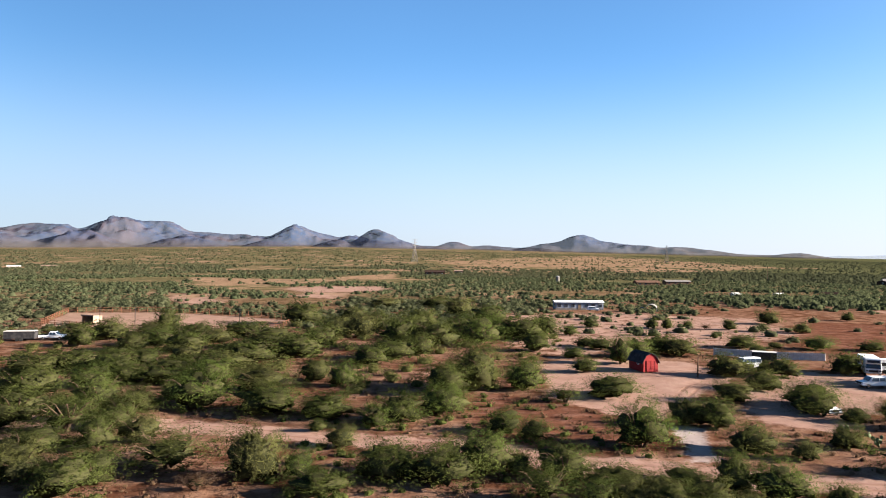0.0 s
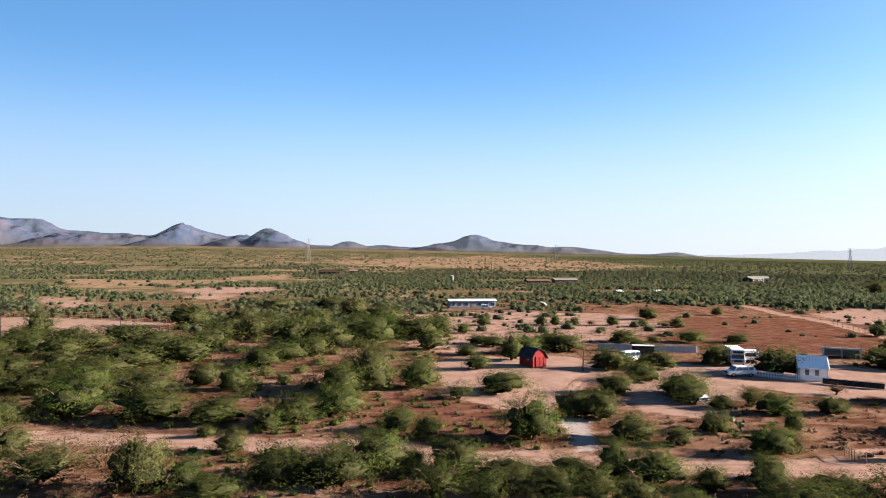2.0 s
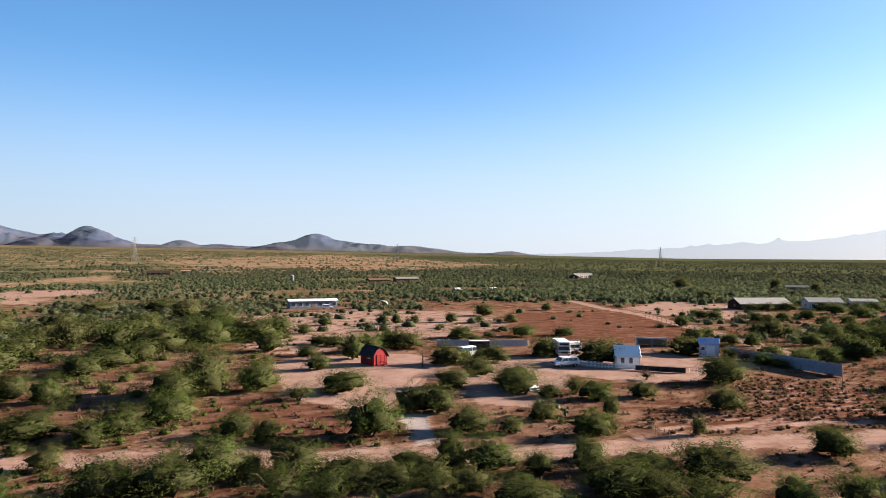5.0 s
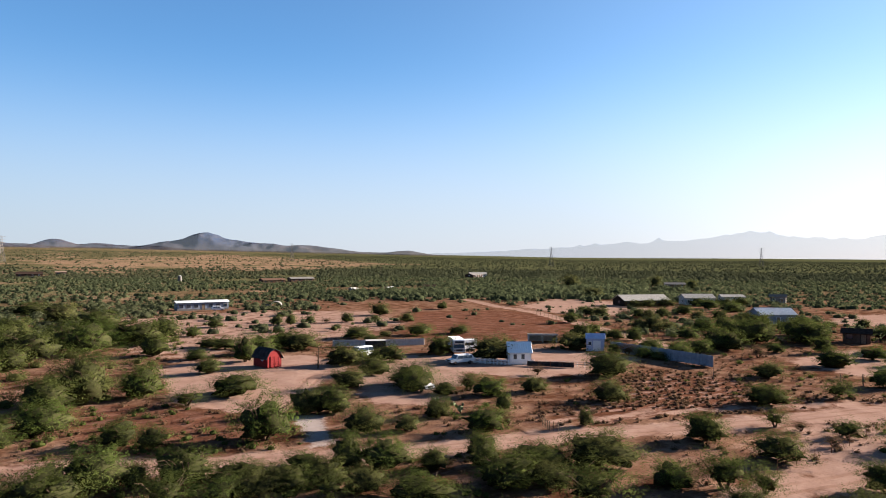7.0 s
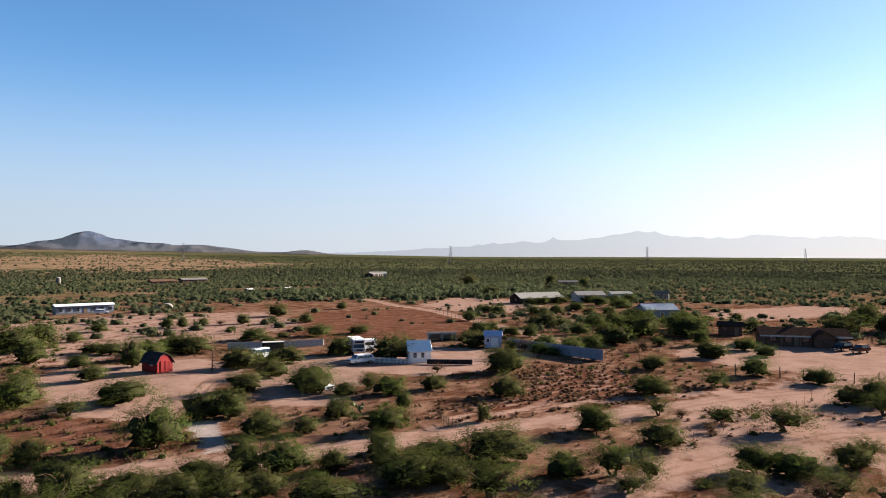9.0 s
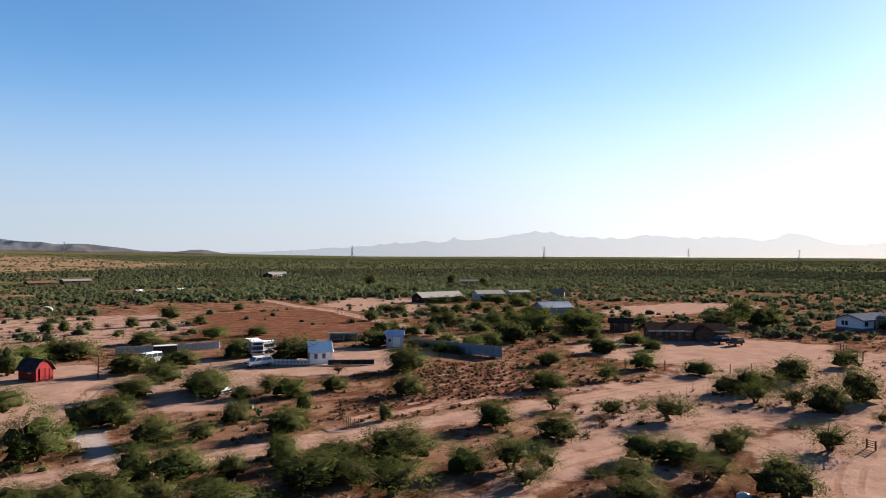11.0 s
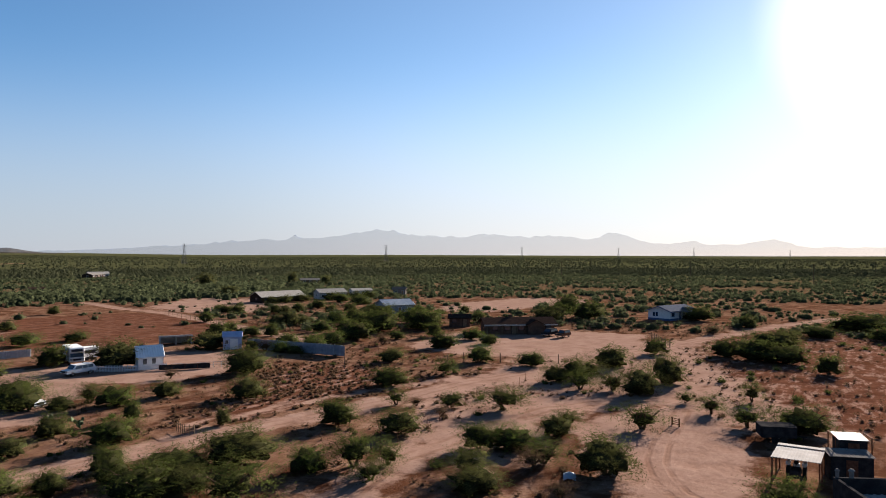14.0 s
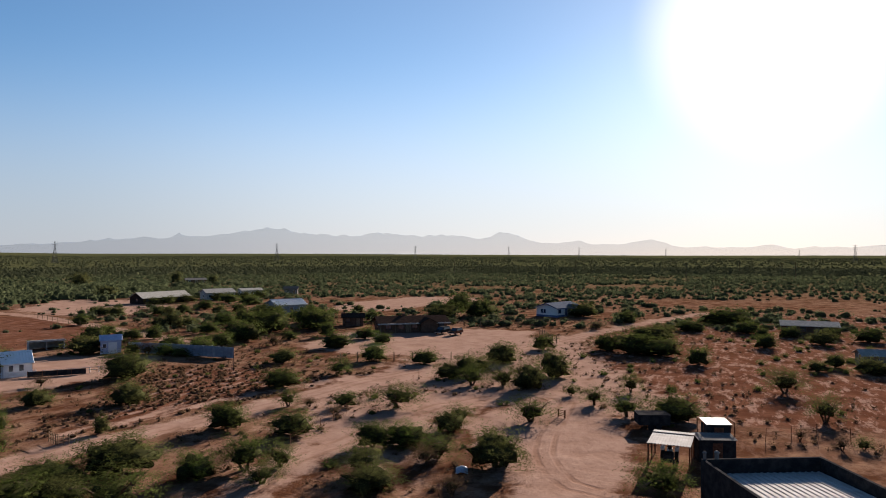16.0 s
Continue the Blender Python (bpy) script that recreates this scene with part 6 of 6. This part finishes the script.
def flat_roofed_building():
    """Dark walls that rise as a parapet round a tin roof."""
    u = heading((54.8, -1.3), (58.8, -9.8))
    ob = thing("flat_roofed_building", 54.8, -1.3, u)
    L, D, H, T = 9.5, 9.5, 3.5, 0.25
    for name, x0, x1, y0, y1 in (("wall", 0, L, -T, 0), ("wall", 0, L, -D, -D + T), ("wall", 0, T, -D + T, -T), ("wall", L - T, L, -D + T, -T)):
        part(name, one_box(x0, x1, y0, y1, 0, H), DARK, ob)
    bm = bmesh.new()
    ribbed_slab(bm, (-D + T + 0.02, 2.68), (-T - 0.02, 2.36), 0.75, L - T - 0.02, 0.05, 0.5, 0.05)
    part("roof", bm, ROOF_TIN, ob, "pale corrugated roof sheets")
    part("gutter", one_box(T, 0.75, -D + T, -T, 2.1, 2.25), DARK, ob)
    for px, r in ((0.25, 0.12), (1.2, 0.16)):
        bm = bmesh.new()
        bmesh.ops.create_cone(bm, cap_ends=True, segments=12, radius1=r, radius2=r, depth=0.5, matrix=pose(px, -0.12, H + 0.25))
        bmesh.ops.create_cone(bm, cap_ends=True, segments=12, radius1=r * 1.5, radius2=r * 0.6, depth=0.14, matrix=pose(px, -0.12, H + 0.55))
        part("roof_vent", bm, GREY, ob, "small grey vent pipe")
    tagged(ob, "dark flat-roofed building with parapet and pale tin roof", "building")


flat_roofed_building()


def rusty_gate():
    ob = thing("rusty_gate", 78.6, 14.4, 60)
    for u in (-0.5, 0.5):
        part("post", one_box(u - 0.06, u + 0.06, -0.06, 0.06, -0.1, 0.95), RUST, ob)
    for z in (0.2, 0.4, 0.6, 0.8):
        part("bar", one_box(-0.44, 0.44, -0.03, 0.03, z, z + 0.06), RUST, ob)
    tagged(ob, "small rusty steel gate between two posts", "gate")


rusty_gate()


def tarp(x, y, turn):
    bm = bmesh.new()
    bmesh.ops.create_grid(bm, x_segments=10, y_segments=8, size=0.9)
    for v in bm.verts:
        v.co.z = 0.35 * max(0, 1 - (v.co.x**2 + v.co.y**2) / 1.3) + 0.06 * noise.noise(v.co * 3) + 0.03
        v.co.y *= 0.6
    made = bmesh.ops.extrude_face_region(bm, geom=bm.faces[:])
    for v in [g for g in made["geom"] if isinstance(g, bmesh.types.BMVert)]:
        v.co.z += 0.02
    ob = part("tarpaulin", bm, BLUE_ROOF, None, "crumpled blue tarpaulin lying on sand")
    ob.matrix_basis = pose(x, y, 0, 0, 0, turn)
    tagged(ob, category="tarpaulin")


tarp(55.8, 18.4, 20)


def prickly_pear(x, y, seed, size):
    """Upright flat oval pads, each grown from the rim of another."""
    rng = random.Random(seed)
    ob = thing("prickly_pear", x, y, rng.uniform(0, 360))
    pads = []
    for k in range(14):
        if k < 5:
            base, lean = Vector((rng.uniform(-0.5, 0.5) * size, rng.uniform(-0.5, 0.5) * size, 0)), rng.uniform(-25, 25)
        else:
            parent_pad = pads[rng.randrange(len(pads))]
            base, lean = parent_pad[1], parent_pad[2] + rng.choice((-1, 1)) * rng.uniform(15, 45)
        turn, long = rng.uniform(0, 360), size * rng.uniform(0.38, 0.55)
        m = pose(*base, 0, 0, turn) @ pose(0, 0, 0, 0, lean, 0)
        bm = bmesh.new()
        bmesh.ops.create_icosphere(bm, subdivisions=2, radius=0.5, matrix=m @ Matrix.Translation((0, 0, long * 0.47)) @ Matrix.Diagonal((long * 0.75, long * 0.16, long, 1)))
        part("pad", bm, CACTUS, ob, smooth=True)
        pads.append((m, m @ Vector((0, 0, long * 0.9)), lean))
    tagged(ob, "clump of prickly pear cactus with flat green pads", "cactus")


for spot in ((42.2, 72.4, 3, 1.5), (44.4, 71.2, 8, 1.1)):
    prickly_pear(*spot)


def snag(x, y, high):
    """A dead trunk with short bare boughs."""
    ob = thing("dead_tree", x, y)
    rng = random.Random(4)
    bm = bmesh.new()
    limb(bm, (0, 0, -0.1), (0.08, 0.05, high), 0.16, 0.05, 7)
    part("trunk", bm, BARK, ob)
    bm = bmesh.new()
    for k in range(18):
        z, a = 0.5 + (high - 0.7) * k / 18, rng.random() * 6.28
        limb(bm, (0.02, 0.01, z), (0.8 * math.cos(a) * (1.2 - k / 22), 0.8 * math.sin(a) * (1.2 - k / 22), z + rng.uniform(-0.1, 0.35)), 0.04, 0.012, 4)
    part("boughs", bm, BARK, ob)
    tagged(ob, "bare dead tree with short dark boughs", "tree")


snag(41.1, 111.4, 3.6)


def pole(x, y, high, label, arm=True, r=0.13, name="utility_pole"):
    ob = thing(name, x, y, random.uniform(0, 180))
    z = float(rise(np.array([x]), np.array([y]))[0])
    ob.location.z = z
    bm = bmesh.new()
    limb(bm, (0, 0, -0.3), (0, 0, high), r, r * 0.7, 8)
    part("mast", bm, TIMBER if arm else DARK, ob)
    if arm:
        part("crossarm", one_box(-1.2, 1.2, -0.07, 0.07, high - 0.9, high - 0.72), TIMBER, ob)
        for u in (-1.05, 0.0, 1.05):
            bm = bmesh.new()
            limb(bm, (u, 0, high - 0.72), (u, 0, high - 0.45), 0.05, 0.03, 6)
            part("insulator", bm, GREY, ob)
    tagged(ob, label, "pole")


for px, py in ((494.8, 17.7), (498, -41), (532, -52), (746, -22), (640, 120), (560, 210), (300, 640), (420, 470), (180, 800)):
    pole(px, py, 12.5, "wooden utility pole with crossarm on the plain", True, 0.2)
for px, py in ((-84.8, 171.8), (-74, 167.1), (-48.9, 167.5)):
    pole(px, py, 6.0, "thin dark floodlight mast beside the arena", False, 0.09, "mast")
pole(46.3, 104.6, 3.4, "thin grey yard pole among the trees", False, 0.05, "mast")
pole(90.5, 70.5, 2.6, "thin steel post in the scrub field", False, 0.05, "mast")


def pylon(bearing, far, high):
    """Lattice tower with three arms."""
    b = radians(bearing)
    x, y = far * math.sin(b), far * math.cos(b)
    ob = thing("pylon", x, y, -bearing + 20, float(rise(np.array([x]), np.array([y]))[0]))
    w = high * 0.11
    for sx in (-1, 1):
        for sy in (-1, 1):
            bm = bmesh.new()
            limb(bm, (sx * w, sy * w, 0), (sx * w * 0.22, sy * w * 0.22, high * 0.7), 0.22, 0.18, 4)
            limb(bm, (sx * w * 0.22, sy * w * 0.22, high * 0.7), (sx * w * 0.12, sy * w * 0.12, high), 0.18, 0.14, 4)
            part("leg", bm, GREY, ob)
    for k in range(6):
        z0, z1 = high * 0.7 * k / 6, high * 0.7 * (k + 1) / 6
        w0, w1 = w * (1 - 0.78 * k / 6), w * (1 - 0.78 * (k + 1) / 6)
        bm = bmesh.new()
        for s in (-1, 1):
            limb(bm, (-w0, s * w0, z0), (w1, s * w1, z1), 0.10, 0.10, 3)
            limb(bm, (w0, s * w0, z0), (-w1, s * w1, z1), 0.10, 0.10, 3)
            limb(bm, (s * w0, -w0, z0), (s * w1, w1, z1), 0.10, 0.10, 3)
            limb(bm, (s * w0, w0, z0), (s * w1, -w1, z1), 0.10, 0.10, 3)
        part("bracing", bm, GREY, ob)
    for z in (0.74, 0.86, 0.97):
        bm = bmesh.new()
        limb(bm, (-high * 0.13, 0, high * z), (high * 0.13, 0, high * z), 0.2, 0.2, 4)
        part("arm", bm, GREY, ob)
    tagged(ob, "steel lattice power pylon on the plain", "pylon", "power line")


for bearing, far, high in ((-2.34, 1150, 38), (17.9, 1500, 36), (39.1, 1300, 36), (54.9, 1500, 36), (66.1, 1900, 36), (73.8, 2300, 36), (79.5, 2400, 36), (86.2, 2900, 34), (95.6, 3200, 32), (99.2, 1500, 34)):
    pylon(bearing, far, high)
